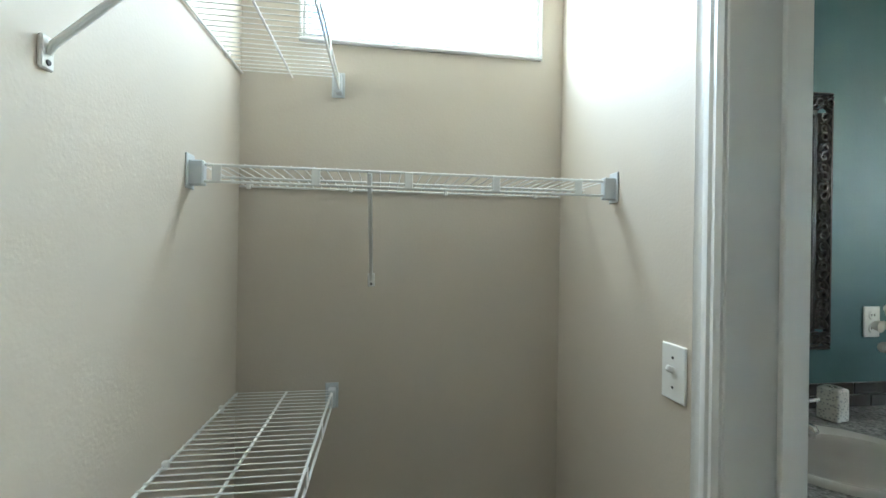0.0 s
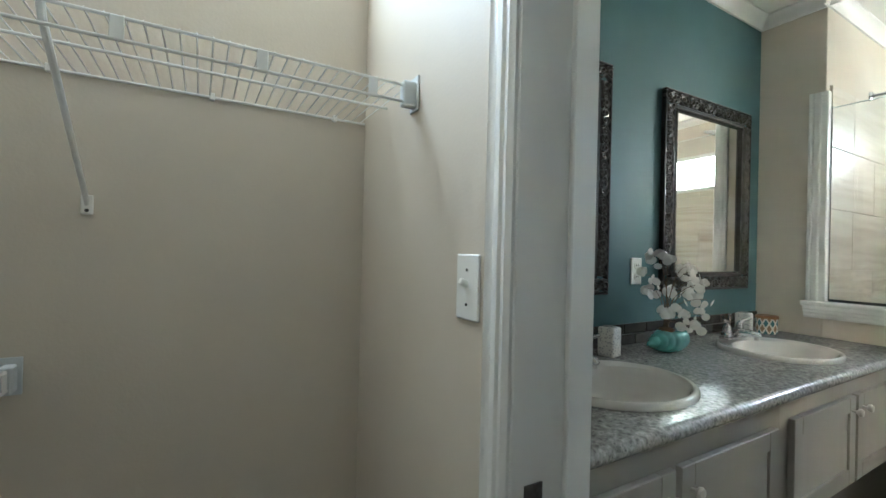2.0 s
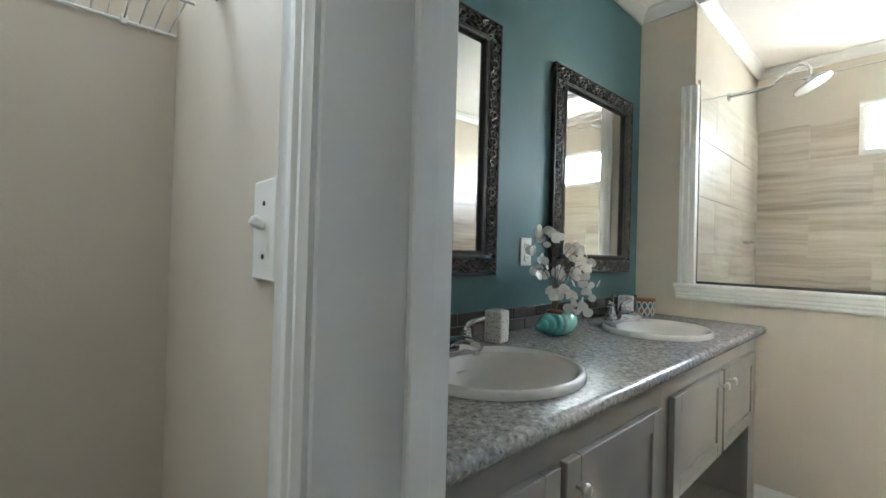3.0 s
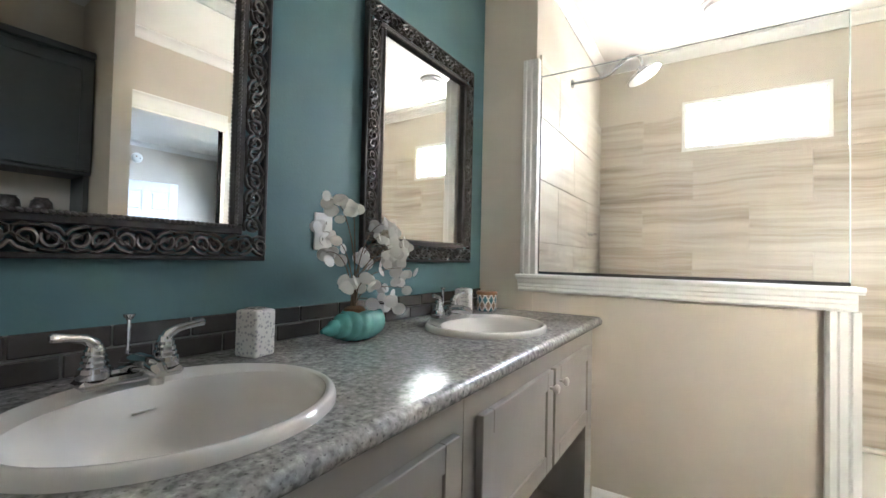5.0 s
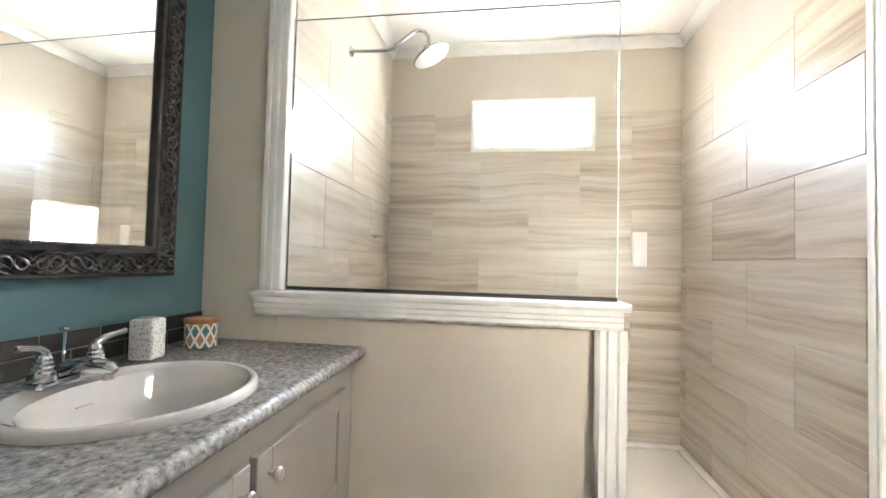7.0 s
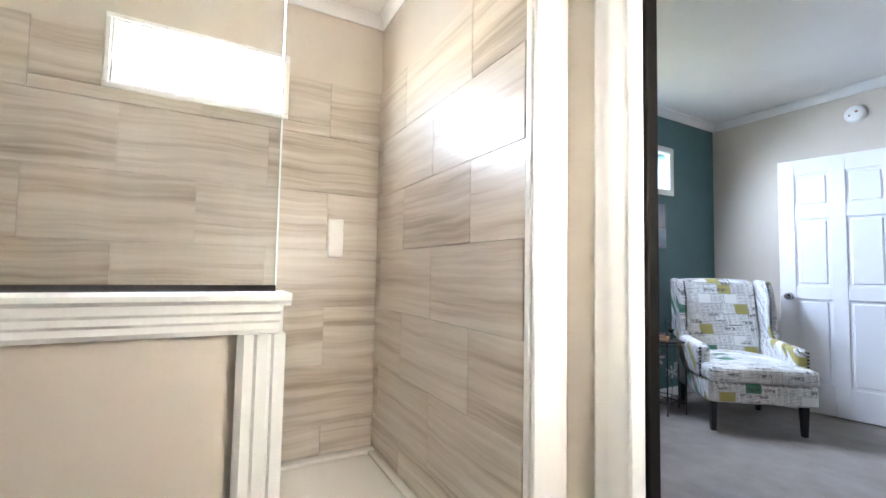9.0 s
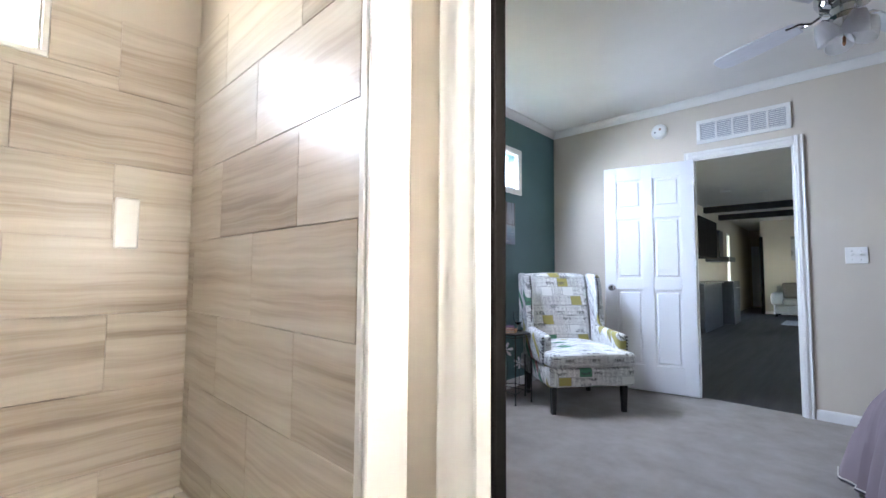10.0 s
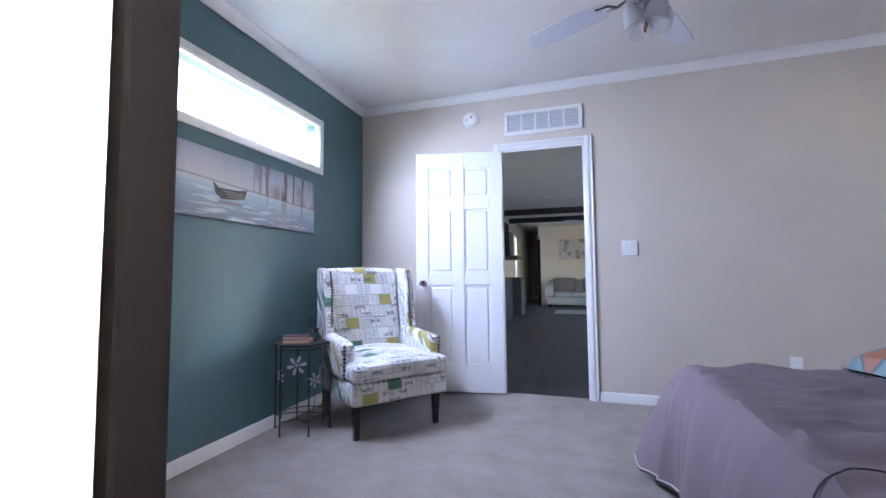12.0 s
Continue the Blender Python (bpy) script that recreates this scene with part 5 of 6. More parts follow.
for k in range(1, 5):
    x = -GW / 2 + 0.03 + k * (GW - 0.06) / 5
    part("bar", boxes((x - 0.008, x + 0.008, -0.011, -0.004, -GH / 2 + 0.033, GH / 2 - 0.033), bevel=0.001), M["white"], gr)
for k in range(9):
    z = -GH / 2 + 0.040 + k * 0.0155
    part("slat", boxes((-GW / 2 + 0.031, GW / 2 - 0.031, -0.009, -0.0045, z - 0.002, z + 0.002)), M["white"], gr)
alarm = thing("smoke_alarm", (3.372, BED_S, 2.345, 90, 0, 180), "round white smoke alarm on the bedroom wall", "smoke alarm")
part("base", lathe(bmesh.new(), [(0.0, 0), (0.068, 0), (0.068, 0.010), (0.0, 0.010)], seg=36), M["plastic"], alarm)
part("cover", lathe(bmesh.new(), [(0.062, 0.0105), (0.060, 0.026), (0.048, 0.036), (0.02, 0.039), (0.0, 0.039)], seg=36), M["plastic"], alarm)
part("test_button", lathe(bmesh.new(), [(0.0, 0.0385), (0.010, 0.0385), (0.009, 0.042), (0.0, 0.042)], (0.015, 0.012, 0), 16), M["wood_lid"], alarm, "small amber test button")
part("sounder_slot", lathe(bmesh.new(), [(0.0, 0.0385), (0.007, 0.0385), (0.006, 0.040), (0.0, 0.040)], (-0.028, -0.01, 0), 12), M["slot"], alarm)

# ---- lake painting ----
art = thing("lake_painting", (EAST, -2.665, 1.50, 0, 0, -90), "canvas painting of a rowboat on a misty lake", "painting")
AW, AH = 1.26, 0.385
part("canvas", turned(boxes((-0.034, 0.0, -AW / 2, AW / 2, -AH / 2, AH / 2), bevel=0.002), pose(0, 0, 0, 0, 0, 90)), M["canvas"], art)
E1 = material("boat_paint", (0.13, 0.11, 0.10), 0.7, var=0.3, scale=30)
E2 = material("boat_planks", (0.26, 0.23, 0.21), 0.7, var=0.3, scale=40, stretch=(1, 1, 6))
E3 = material("tree_paint", (0.30, 0.25, 0.24), 0.8, var=0.3, scale=50)
bx, bz = -0.17, -0.03
hull = [(bx - 0.13, bz + 0.045), (bx - 0.09, bz + 0.015), (bx + 0.04, bz + 0.02), (bx + 0.12, bz + 0.035), (bx + 0.10, bz - 0.02), (bx + 0.05, bz - 0.035), (bx - 0.07, bz - 0.045), (bx - 0.11, bz - 0.02)]
part("painted_hull", profile(bmesh.new(), hull, "y", -0.0365, -0.0345), E1, art, "grey-brown painted rowboat")
for k in range(3):
    part("painted_plank", boxes((bx - 0.06 + 0.02 * k, bx + 0.09 - 0.005 * k, -0.0378, -0.0368, bz - 0.002 - 0.014 * k, bz + 0.006 - 0.014 * k)), E2, art)
part("painted_reflection", boxes((bx - 0.09, bx + 0.08, -0.0352, -0.0344, bz - 0.068, bz - 0.056)), E3, art)

# ---- newsprint wing chair ----
chair = thing("wing_chair", (3.86, -3.285, 0, 0, 0, 230.4), "wing chair in black-and-white newsprint fabric with coloured patches", "armchair")


def soft(x0, x1, y0, y1, z0, z1, bv, seg=3, shape=None):
    bm = box(bmesh.new(), x0, x1, y0, y1, z0, z1, bevel=bv, seg=seg)
    if shape:
        bmesh.ops.subdivide_edges(bm, edges=list(bm.edges), cuts=3, use_grid_fill=True)
        for v in bm.verts:
            v.co = shape(v.co)
    return bm


def lean_back(c):
    t = max(0.0, c.z - 0.40)
    return Vector((c.x, c.y + 0.20 * t, c.z + 0.02 * math.cos(c.x * 4.2) * (t > 0.55)))


def puff(c):
    k = max(0.0, 1 - (c.x / 0.33) ** 2) * max(0.0, 1 - ((c.y + 0.04) / 0.40) ** 2)
    return Vector((c.x, c.y, c.z + (0.045 * k if c.z > 0.40 else 0)))


part("seat_base", soft(-0.335, 0.335, -0.38, 0.30, 0.205, 0.345, 0.02), M["news"], chair)
part("seat_cushion", soft(-0.335, 0.335, -0.405, 0.22, 0.347, 0.450, 0.028, 3, puff), M["news"], chair)
part("backrest", soft(-0.285, 0.285, 0.16, 0.29, 0.40, 1.03, 0.045, 3, lean_back), M["news"], chair)
for s in (-1, 1):
    part("armrest", soft(min(s * 0.262, s * 0.352), max(s * 0.262, s * 0.352), -0.27, 0.20, 0.34, 0.585, 0.035, 3, lambda c: Vector((c.x, c.y, c.z + (0.06 * (c.y + 0.1) if c.z > 0.5 else 0)))), M["news"], chair)
    wing = profile(bmesh.new(), [(0.01, 0.56), (0.07, 0.66), (0.075, 0.90), (0.12, 1.03), (0.30, 1.045), (0.26, 0.60), (0.20, 0.56)], "x", min(s * 0.288, s * 0.345), max(s * 0.288, s * 0.345))
    bmesh.ops.bevel(wing, geom=list(wing.edges), offset=0.012, segments=2, affect="EDGES")
    turned(wing, Matrix.Translation((0, 0.035, 0)))
    part("wing", wing, M["news"], chair)
    stud = mesh_of("nailhead", lathe(bmesh.new(), [(0.0, -0.009), (0.008, -0.005), (0.008, 0.005), (0.0, 0.009)], seg=8), M["dark_chrome"])
    for k in range(19):
        t = k / 18
        z = 0.64 + 0.37 * t
        p = Vector((s * 0.300, 0.097 if z < 0.90 else 0.101 + (z - 0.90) * 0.35, z))
        piece("nailhead", stud, chair, Matrix.Translation(p))
    for k in range(9):
        p = Vector((s * 0.338, -0.268, 0.36 + 0.19 * k / 8))
        piece("nailhead", stud, chair, Matrix.Translation(p))
    for y in (-0.315, 0.265):
        lg = bmesh.new()
        lathe(lg, [(0.0, 0.0), (0.021, 0.0), (0.031, 0.205), (0.0, 0.205)], (0, 0, 0), 4)
        part("leg", turned(lg, Matrix.Translation((s * 0.278, y, 0)) @ pose(0, 0, 0, 0, 0, 45)), M["black_iron"], chair, "black tapered wooden leg", smooth=False)

# ---- iron side table with flowers ----
table = thing("side_table", (4.238, -2.955, 0, 0, 0, 18), "small black iron side table with silver flower ornaments", "side table")
TR, TH = 0.184, 0.555
hexp = [(TR * math.cos(a), TR * math.sin(a)) for a in (math.pi / 3 * k for k in range(6))]
part("top", profile(bmesh.new(), hexp, "z", TH - 0.012, TH), M["black_iron"], table, smooth=False)
for k, (x, y) in enumerate(hexp):
    part("leg", tube(bmesh.new(), [(x * 0.97, y * 0.97, 0.012), (x * 0.97, y * 0.97, TH - 0.012)], 0.0055, 8), M["black_iron"], table)
    part("foot", lathe(bmesh.new(), [(0.0, 0.0), (0.008, 0.002), (0.010, 0.008), (0.0, 0.014)], (x * 0.97, y * 0.97, 0), 10), M["black_iron"], table)
    x2, y2 = hexp[(k + 1) % 6]
    part("lower_rail", tube(bmesh.new(), [(x * 0.97, y * 0.97, 0.085), ((x + x2) * 0.42, (y + y2) * 0.42, 0.10), (x2 * 0.97, y2 * 0.97, 0.085)], 0.0035, 6), M["black_iron"], table)
    part("upper_rail", tube(bmesh.new(), [(x * 0.97, y * 0.97, TH - 0.03), (x2 * 0.97, y2 * 0.97, TH - 0.03)], 0.0035, 6), M["black_iron"], table)
part("cross_stay", tube(bmesh.new(), [(hexp[0][0], hexp[0][1], 0.09), (0, 0, 0.10), (hexp[3][0], hexp[3][1], 0.09)], 0.0035, 6), M["black_iron"], table)


def daisy(x, y, z, r, turn):
    n = Vector((x, y, 0)).normalized()
    s = Vector((-n.y, n.x, 0))
    U = Vector((0, 0, 1))
    c = Vector((x, y, z))
    f = part("flower_ornament", lathe(bmesh.new(), [(0.0, -0.006), (0.009, -0.003), (0.009, 0.003), (0.0, 0.006)], c, 10), M["silver"], table, "polished silver flower")
    for k in range(6):
        a = turn + k * math.pi / 3
        d = s * math.cos(a) + U * math.sin(a)
        q = s * -math.sin(a) + U * math.cos(a)
        bm = bmesh.new()
        vs = [bm.verts.new(c + d * (r * u) + q * (r * v) + n * w) for u, v, w in ((0.15, 0, 0.004), (0.6, 0.17, 0.008), (1.0, 0.16, 0.0), (1.06, 0, 0.004), (1.0, -0.16, 0.0), (0.6, -0.17, 0.008))]
        bm.faces.new(vs)
        ex = bmesh.ops.extrude_face_region(bm, geom=list(bm.faces))
        bmesh.ops.translate(bm, vec=-n * 0.003, verts=[v for v in ex["geom"] if isinstance(v, bmesh.types.BMVert)])
        part("petal", bm, M["silver"], f)
    part("flower_stem", tube(bmesh.new(), [c - n * 0.004, c - n * 0.006 + U * -0.12 + s * 0.01, c - n * 0.005 - U * (z - 0.095)], 0.002, 6), M["black_iron"], table)


daisy(-0.011, 0.150, 0.43, 0.057, 0.2)
daisy(-0.100, 0.092, 0.325, 0.046, 0.6)
daisy(0.106, 0.102, 0.352, 0.044, 0.4)

book1 = thing("book", (4.253, -2.92, TH, 0, 0, 25), "orange-edged book lying on the side table", "book", "books on the side table")
part("cover", boxes((-0.085, 0.085, -0.06, 0.06, 0.0, 0.003), (-0.085, 0.085, -0.06, 0.06, 0.021, 0.024), (-0.085, -0.081, -0.06, 0.06, 0.003, 0.021)), M["book_orange"], book1)
part("pages", boxes((-0.0805, 0.082, -0.057, 0.057, 0.0032, 0.0208)), M["paper"], book1)
book2 = thing("book", (4.265, -2.92, TH + 0.0245, 0, 0, 32), "purple book lying on another book", "book", "books on the side table")
part("cover", boxes((-0.08, 0.08, -0.058, 0.058, 0.0, 0.003), (-0.08, 0.08, -0.058, 0.058, 0.017, 0.020), (-0.08, -0.076, -0.058, 0.058, 0.003, 0.017)), M["book_purple"], book2)
part("pages", boxes((-0.0755, 0.077, -0.055, 0.055, 0.0032, 0.0168)), M["paper"], book2)
goblet = thing("glass_goblet", (4.208, -3.035, TH), "clear stemmed glass goblet on the side table", "goblet")
part("foot", lathe(bmesh.new(), [(0.0, 0.0), (0.034, 0.0), (0.033, 0.003), (0.006, 0.008), (0.006, 0.05), (0.0, 0.05)], seg=28), M["clear"], goblet)
part("bowl", lathe(bmesh.new(), [(0.0, 0.0505), (0.012, 0.052), (0.034, 0.072), (0.041, 0.11), (0.038, 0.165), (0.036, 0.165), (0.0385, 0.11), (0.032, 0.076), (0.0, 0.058)], seg=28), M["clear"], goblet)

# ---- bed ----
bed = thing("bed", (0, 0, 0), "bed under a mauve comforter with black piping", "bed")
BX, BY0, BY1, BZ = 2.01, -2.68, -1.10, 0.56
part("mattress", boxes((0.12, BX - 0.09, BY0 + 0.08, BY1 - 0.08, 0.30, BZ - 0.03), bevel=0.05), M["lining"], bed)
part("box_spring", boxes((0.12, BX - 0.10, BY0 + 0.09, BY1 - 0.09, 0.10, 0.298), bevel=0.02), M["lining"], bed)
for x in (0.25, BX - 0.25):
    for y in (BY0 + 0.2, BY1 - 0.2):
        part("leg", boxes((x - 0.025, x + 0.025, y - 0.025, y + 0.025, 0.0, 0.10)), M["black_iron"], bed)
part("head_support", boxes((0.06, 0.115, BY0 + 0.06, BY1 - 0.06, 0.0, 1.0), bevel=0.012), M["dark_wood"], bed, "plain dark wooden headboard")


def drape():
    """Comforter: flat on top, rolled over three edges, folds growing toward the hem."""
    bm = bmesh.new()
    nu, nv = 110, 120
    hang = 0.49
    grid = []
    L = BX - 0.35
    for i in range(nu + 1):
        row = []
        u = i / nu * (L + hang)                       # along the bed, then down the foot
        for j in range(nv + 1):
            v = -hang + j / nv * (BY1 - BY0 + 2 * hang)  # across, hanging at both sides
            x, z = 0.35 + min(u, L), BZ
            y = BY0 + min(max(v, 0.0), BY1 - BY0)
            over_f = max(0.0, u - L)
            over_s = max(0.0, -v, v - (BY1 - BY0))
            down = max(over_f, over_s) if min(over_f, over_s) == 0 else (over_f ** 2.4 + over_s ** 2.4) ** (1 / 2.4)
            down = min(down, hang * 1.04)
            z -= max(0.0, down - 0.02) * (1 - 0.30 * math.exp(-down / 0.09))
            fold = (down / hang) ** 1.1
            side = -1 if v < 0 else 1
            wob = 0.030 * math.sin(y * 13 + 0.6 + 1.5 * math.sin(y * 3)) + 0.016 * math.sin(y * 31 + 1.7) + 0.010 * math.sin(y * 57 + 3 * math.sin(y * 7))
            wos = 0.030 * math.sin(x * 12 + 0.4) + 0.018 * math.sin(x * 27)
            corner = min(over_f, over_s) / hang
            flare = 0.125 * (1 - math.exp(-down / 0.085)) + 0.02 * fold + 0.07 * min(1.0, corner * 2.2) * fold
            if over_f > 0:
                x += flare * min(1, over_f / (over_s + 1e-6)) + wob * fold
            if over_s > 0:
                y += side * ((flare + 0.10 * fold) * min(1, over_s / (over_f + 1e-6)) + wos * fold)
            p = Vector((x, y, z))
            soft_n = noise.noise(p * 2.6) * 0.020 + noise.noise(p * 7.0) * 0.017 + noise.noise(p * 17.0) * 0.004 + 0.016 * max(0.0, noise.noise(Vector((x * 3 + y * 2, y * 24.0 - x * 8, 1.3)))) * (down < 0.1) + 0.008 * noise.noise(Vector((x * 9 - y * 4, y * 16.0, 7.3)))
            crease = 0.034 * max(0.0, noise.noise(Vector((x * 2.0, y * 14.0, 3.3)))) if down == 0 else 0
            p.z += soft_n * (1 - 0.6 * fold) + crease + 0.018 * (1 if down == 0 else max(0, 1 - down / 0.06))
            row.append(bm.verts.new(p))
        grid.append(row)
    for i in range(nu):
        for j in range(nv):
            bm.faces.new((grid[i][j], grid[i + 1][j], grid[i + 1][j + 1], grid[i][j + 1]))
    lines = [[v.co.copy() for v in row] for row in grid]
    return bm, lines


bm, lines = drape()
ex = bmesh.ops.extrude_face_region(bm, geom=list(bm.faces))
bmesh.ops.translate(bm, vec=(0, 0, -0.008), verts=[v for v in ex["geom"] if isinstance(v, bmesh.types.BMVert)])
comforter = solo("comforter", bm, M["comforter"], "mauve comforter with folds, draped over the bed foot", "comforter")
hem = [Vector(p) + Vector((0.003, 0, 0)) for p in lines[-1][2:-2]]
part("hem_piping", tube(bmesh.new(), hem, 0.0035, 6), M["piping"], comforter, "black piping along the hem")
hem2 = [Vector(p) + Vector((0.004, 0, 0.009)) for p in lines[-1][2:-2]]
part("hem_band", tube(bmesh.new(), hem2, 0.003, 6), M["lining"], comforter, "cream binding above the hem")


def on_cover(x, y, drop):
    """A place on the comforter: x along the bed, y across, drop beyond the foot edge."""
    u, v = min(x - 0.35, BX - 0.35) + drop, y - BY0
    i, j = u / (BX - 0.35 + 0.49) * 110, (v + 0.49) / (BY1 - BY0 + 0.98) * 120
    a, c = lines[int(i)][int(j)], lines[int(i) + 1][int(j) + 1]
    return a.lerp(c, (i % 1 + j % 1) / 2) + Vector((0.004, 0, 0.004))


trace = [on_cover(BX, -1.33, 0.40 - 0.02 * k) for k in range(14)]
trace += [on_cover(BX - 0.14 + 0.14 * math.cos(a), -1.49 - 0.16 * math.sin(a), 0.12 * (1 - a / 1.571)) for a in (1.571 * k / 24 for k in range(25))]
trace += [on_cover(BX - 0.16 - 0.04 * k, -1.65, 0.0) for k in range(28)]
trace = [trace[0]] + [(a + c + e) / 3 for a, c, e in zip(trace, trace[1:], trace[2:])] + [trace[-1]]
part("decor_piping", tube(bmesh.new(), trace, 0.002, 6), M["piping"], comforter, "black decorative piping")
cush = thing("cushion", (1.27, -2.46, BZ + 0.018, 0, 13, 14), "orange and blue trellis cushion lying on the bed", "cushion")
bm = bmesh.new()
g = [[None] * 15 for _ in range(15)]
for top in (1, -1):
    for i in range(15):
        for j in range(15):
            a, b = i / 7 - 1, j / 7 - 1
            k = max(0.0, (1 - a ** 4) * (1 - b ** 4)) ** 0.5
            g[i][j] = bm.verts.new((a * 0.22 * (1 - 0.06 * (1 - b * b)), b * 0.22 * (1 - 0.06 * (1 - a * a)), 0.085 + top * (0.004 + 0.075 * k)))
    for i in range(14):
        for j in range(14):
            bm.faces.new((g[i][j], g[i + 1][j], g[i + 1][j + 1], g[i][j + 1]))
part("cover", bm, M["cushion"], cush)

# ---- ceiling fan ----
fan = thing("ceiling_fan", (2.15, -2.73, CEIL), "ceiling fan with pale blades and frosted glass shades", "ceiling fan")
part("canopy", lathe(bmesh.new(), [(0.0, 0), (0.07, 0), (0.065, -0.03), (0.03, -0.05), (0.012, -0.055), (0.012, -0.16), (0.0, -0.16)], seg=28), M["chrome"], fan)
part("motor", lathe(bmesh.new(), [(0.03, -0.15), (0.10, -0.17), (0.115, -0.20), (0.115, -0.25), (0.095, -0.285), (0.06, -0.30), (0.055, -0.33), (0.075, -0.345), (0.07, -0.365), (0.0, -0.365)], seg=36), M["chrome"], fan, "polished nickel motor housing")
bl = bmesh.new()
ol = [(0.20, 0.045), (0.30, 0.058), (0.50, 0.064), (0.60, 0.060), (0.635, 0.040), (0.64, 0.0), (0.635, -0.040), (0.60, -0.060), (0.50, -0.064), (0.30, -0.058), (0.20, -0.045)]
profile(bl, ol, "z", -0.004, 0.004)
blade_me = mesh_of("blade", bl, M["fan_blade"])
iron = bmesh.new()
tube(iron, [(0.10, 0, -0.01), (0.14, 0.0, -0.022), (0.18, 0.02, -0.006), (0.24, 0.03, -0.006)], 0.008, 8)
tube(iron, [(0.10, 0, -0.01), (0.14, 0.0, -0.022), (0.18, -0.02, -0.006), (0.24, -0.03, -0.006)], 0.008, 8)
iron_me = mesh_of("blade_iron", iron, M["chrome"])
for k in range(4):
    a = -26 + 90 * k
    piece("blade", blade_me, fan, pose(0, 0, -0.285, 0, 0, a) @ pose(0, 0, 0, 12, 0, 0))
    piece("blade_iron", iron_me, fan, pose(0, 0, -0.275, 0, 0, a))
for k in range(4):
    a = math.radians(25 + 90 * k)
    d = Vector((math.cos(a), math.sin(a), 0))
    part("light_arm", tube(bmesh.new(), [d * 0.05 + Vector((0, 0, -0.355)), d * 0.09 + Vector((0, 0, -0.35)), d * 0.105 + Vector((0, 0, -0.365))], 0.009, 8), M["chrome"], fan)
    sh = lathe(bmesh.new(), [(0.022, 0.0), (0.030, -0.015), (0.045, -0.045), (0.052, -0.075), (0.060, -0.10), (0.057, -0.10), (0.049, -0.075), (0.042, -0.045), (0.027, -0.015), (0.020, -0.002)], seg=24, close=False)
    part("glass_shade", turned(sh, Matrix.Translation(d * 0.105 + Vector((0, 0, -0.36))) @ Matrix.Rotation(radians(28), 4, d.cross(Vector((0, 0, -1))))), M["frosted"], fan, "frosted tulip glass shade")
for y in (-0.02, 0.02):
    part("pull_chain", tube(bmesh.new(), [(0.01, y, -0.365), (0.01, y, -0.44)], 0.0015, 6), M["nickel"], fan)
    part("chain_fob", lathe(bmesh.new(), [(0.0, -0.475), (0.006, -0.470), (0.007, -0.455), (0.004, -0.442), (0.0, -0.440)], (0.01, y, 0), 12), M["fob"], fan, "small wooden pull fob")

for ob in fan.children:
    if not ob.name.startswith("canopy"):
        ob.location.z += 0.055

# ---- living room beyond ----
for y in (-10.9, -12.5):
    structure("ceiling_beam_" + ("a" if y > -11 else "b"), boxes((-1.5, 4.38, y - 0.08, y + 0.08, CEIL - 0.13, CEIL), bevel=0.005), M["beam"], "black box beam across the living room ceiling", "beam")
for x, y in ((2.554, -7.6), (3.66, -9.0), (3.136, -9.38), (2.613, -9.32)):
    cl = thing("recessed_light", (x, y, CEIL), "small white recessed ceiling light", "ceiling light", "recessed lights")
    part("ring", lathe(bmesh.new(), [(0.05, 0), (0.085, 0), (0.083, -0.008), (0.05, -0.010)], seg=28, close=False), M["white"], cl)
    part("lens", lathe(bmesh.new(), [(0.0, -0.004), (0.052, -0.004), (0.05, -0.007), (0.0, -0.007)], seg=28), M["plastic"], cl)
rv = thing("ceiling_register", (2.75, -5.6, CEIL), "white slatted ceiling register", "ceiling vent")
part("frame", boxes((-0.15, 0.15, -0.06, -0.045, -0.01, 0), (-0.15, 0.15, 0.045, 0.06, -0.01, 0), (-0.15, -0.135, -0.045, 0.045, -0.01, 0), (0.135, 0.15, -0.045, 0.045, -0.01, 0)), M["white"], rv)
for k in range(8):
    part("slat", boxes((-0.134, 0.134, -0.042 + k * 0.0112, -0.036 + k * 0.0112, -0.008, -0.003)), M["white"], rv)

sofa = thing("sofa", (2.45, FAR + 0.5, 0), "light grey fabric sofa against the far wall", "sofa")
part("base", soft(-1.0, 1.0, -0.42, 0.42, 0.08, 0.30, 0.03), M["sofa"], sofa)
for k in range(3):
    part("seat_cushion", soft(-0.82 + k * 0.547, -0.28 + k * 0.547, -0.25, 0.46, 0.302, 0.46, 0.04), M["sofa"], sofa)
    part("back_cushion", soft(-0.82 + k * 0.547, -0.28 + k * 0.547, -0.38, -0.20, 0.462, 0.84, 0.06), M["sofa"], sofa)
part("back", soft(-1.0, 1.0, -0.46, -0.39, 0.302, 0.78, 0.03), M["sofa"], sofa)
for s in (-1, 1):
    part("armrest", soft(min(s * 0.83, s * 1.06), max(s * 0.83, s * 1.06), -0.42, 0.45, 0.302, 0.62, 0.08), M["sofa"], sofa)
    for y in (-0.38, 0.38):
        part("foot", boxes((s * 0.95 - 0.03, s * 0.95 + 0.03, y - 0.03, y + 0.03, 0, 0.08)), M["black_iron"], sofa)
for x, a in ((0.62, 12), (0.42, -10), (-0.25, 5)):
    pl = solo("throw_pillow", turned(soft(-0.22, 0.22, -0.07, 0.07, 0, 0.42, 0.06), pose(2.45 + x, FAR + 0.5 - 0.02, 0.463, 0 + 16, 0, a)), M["sofa_pillow"], "taupe throw pillow on the sofa", "pillow", "sofa pillows")
canvas2 = thing("floral_painting", (2.50, FAR, 1.78, 0, 0, 180), "grey floral canvas above the sofa", "painting")
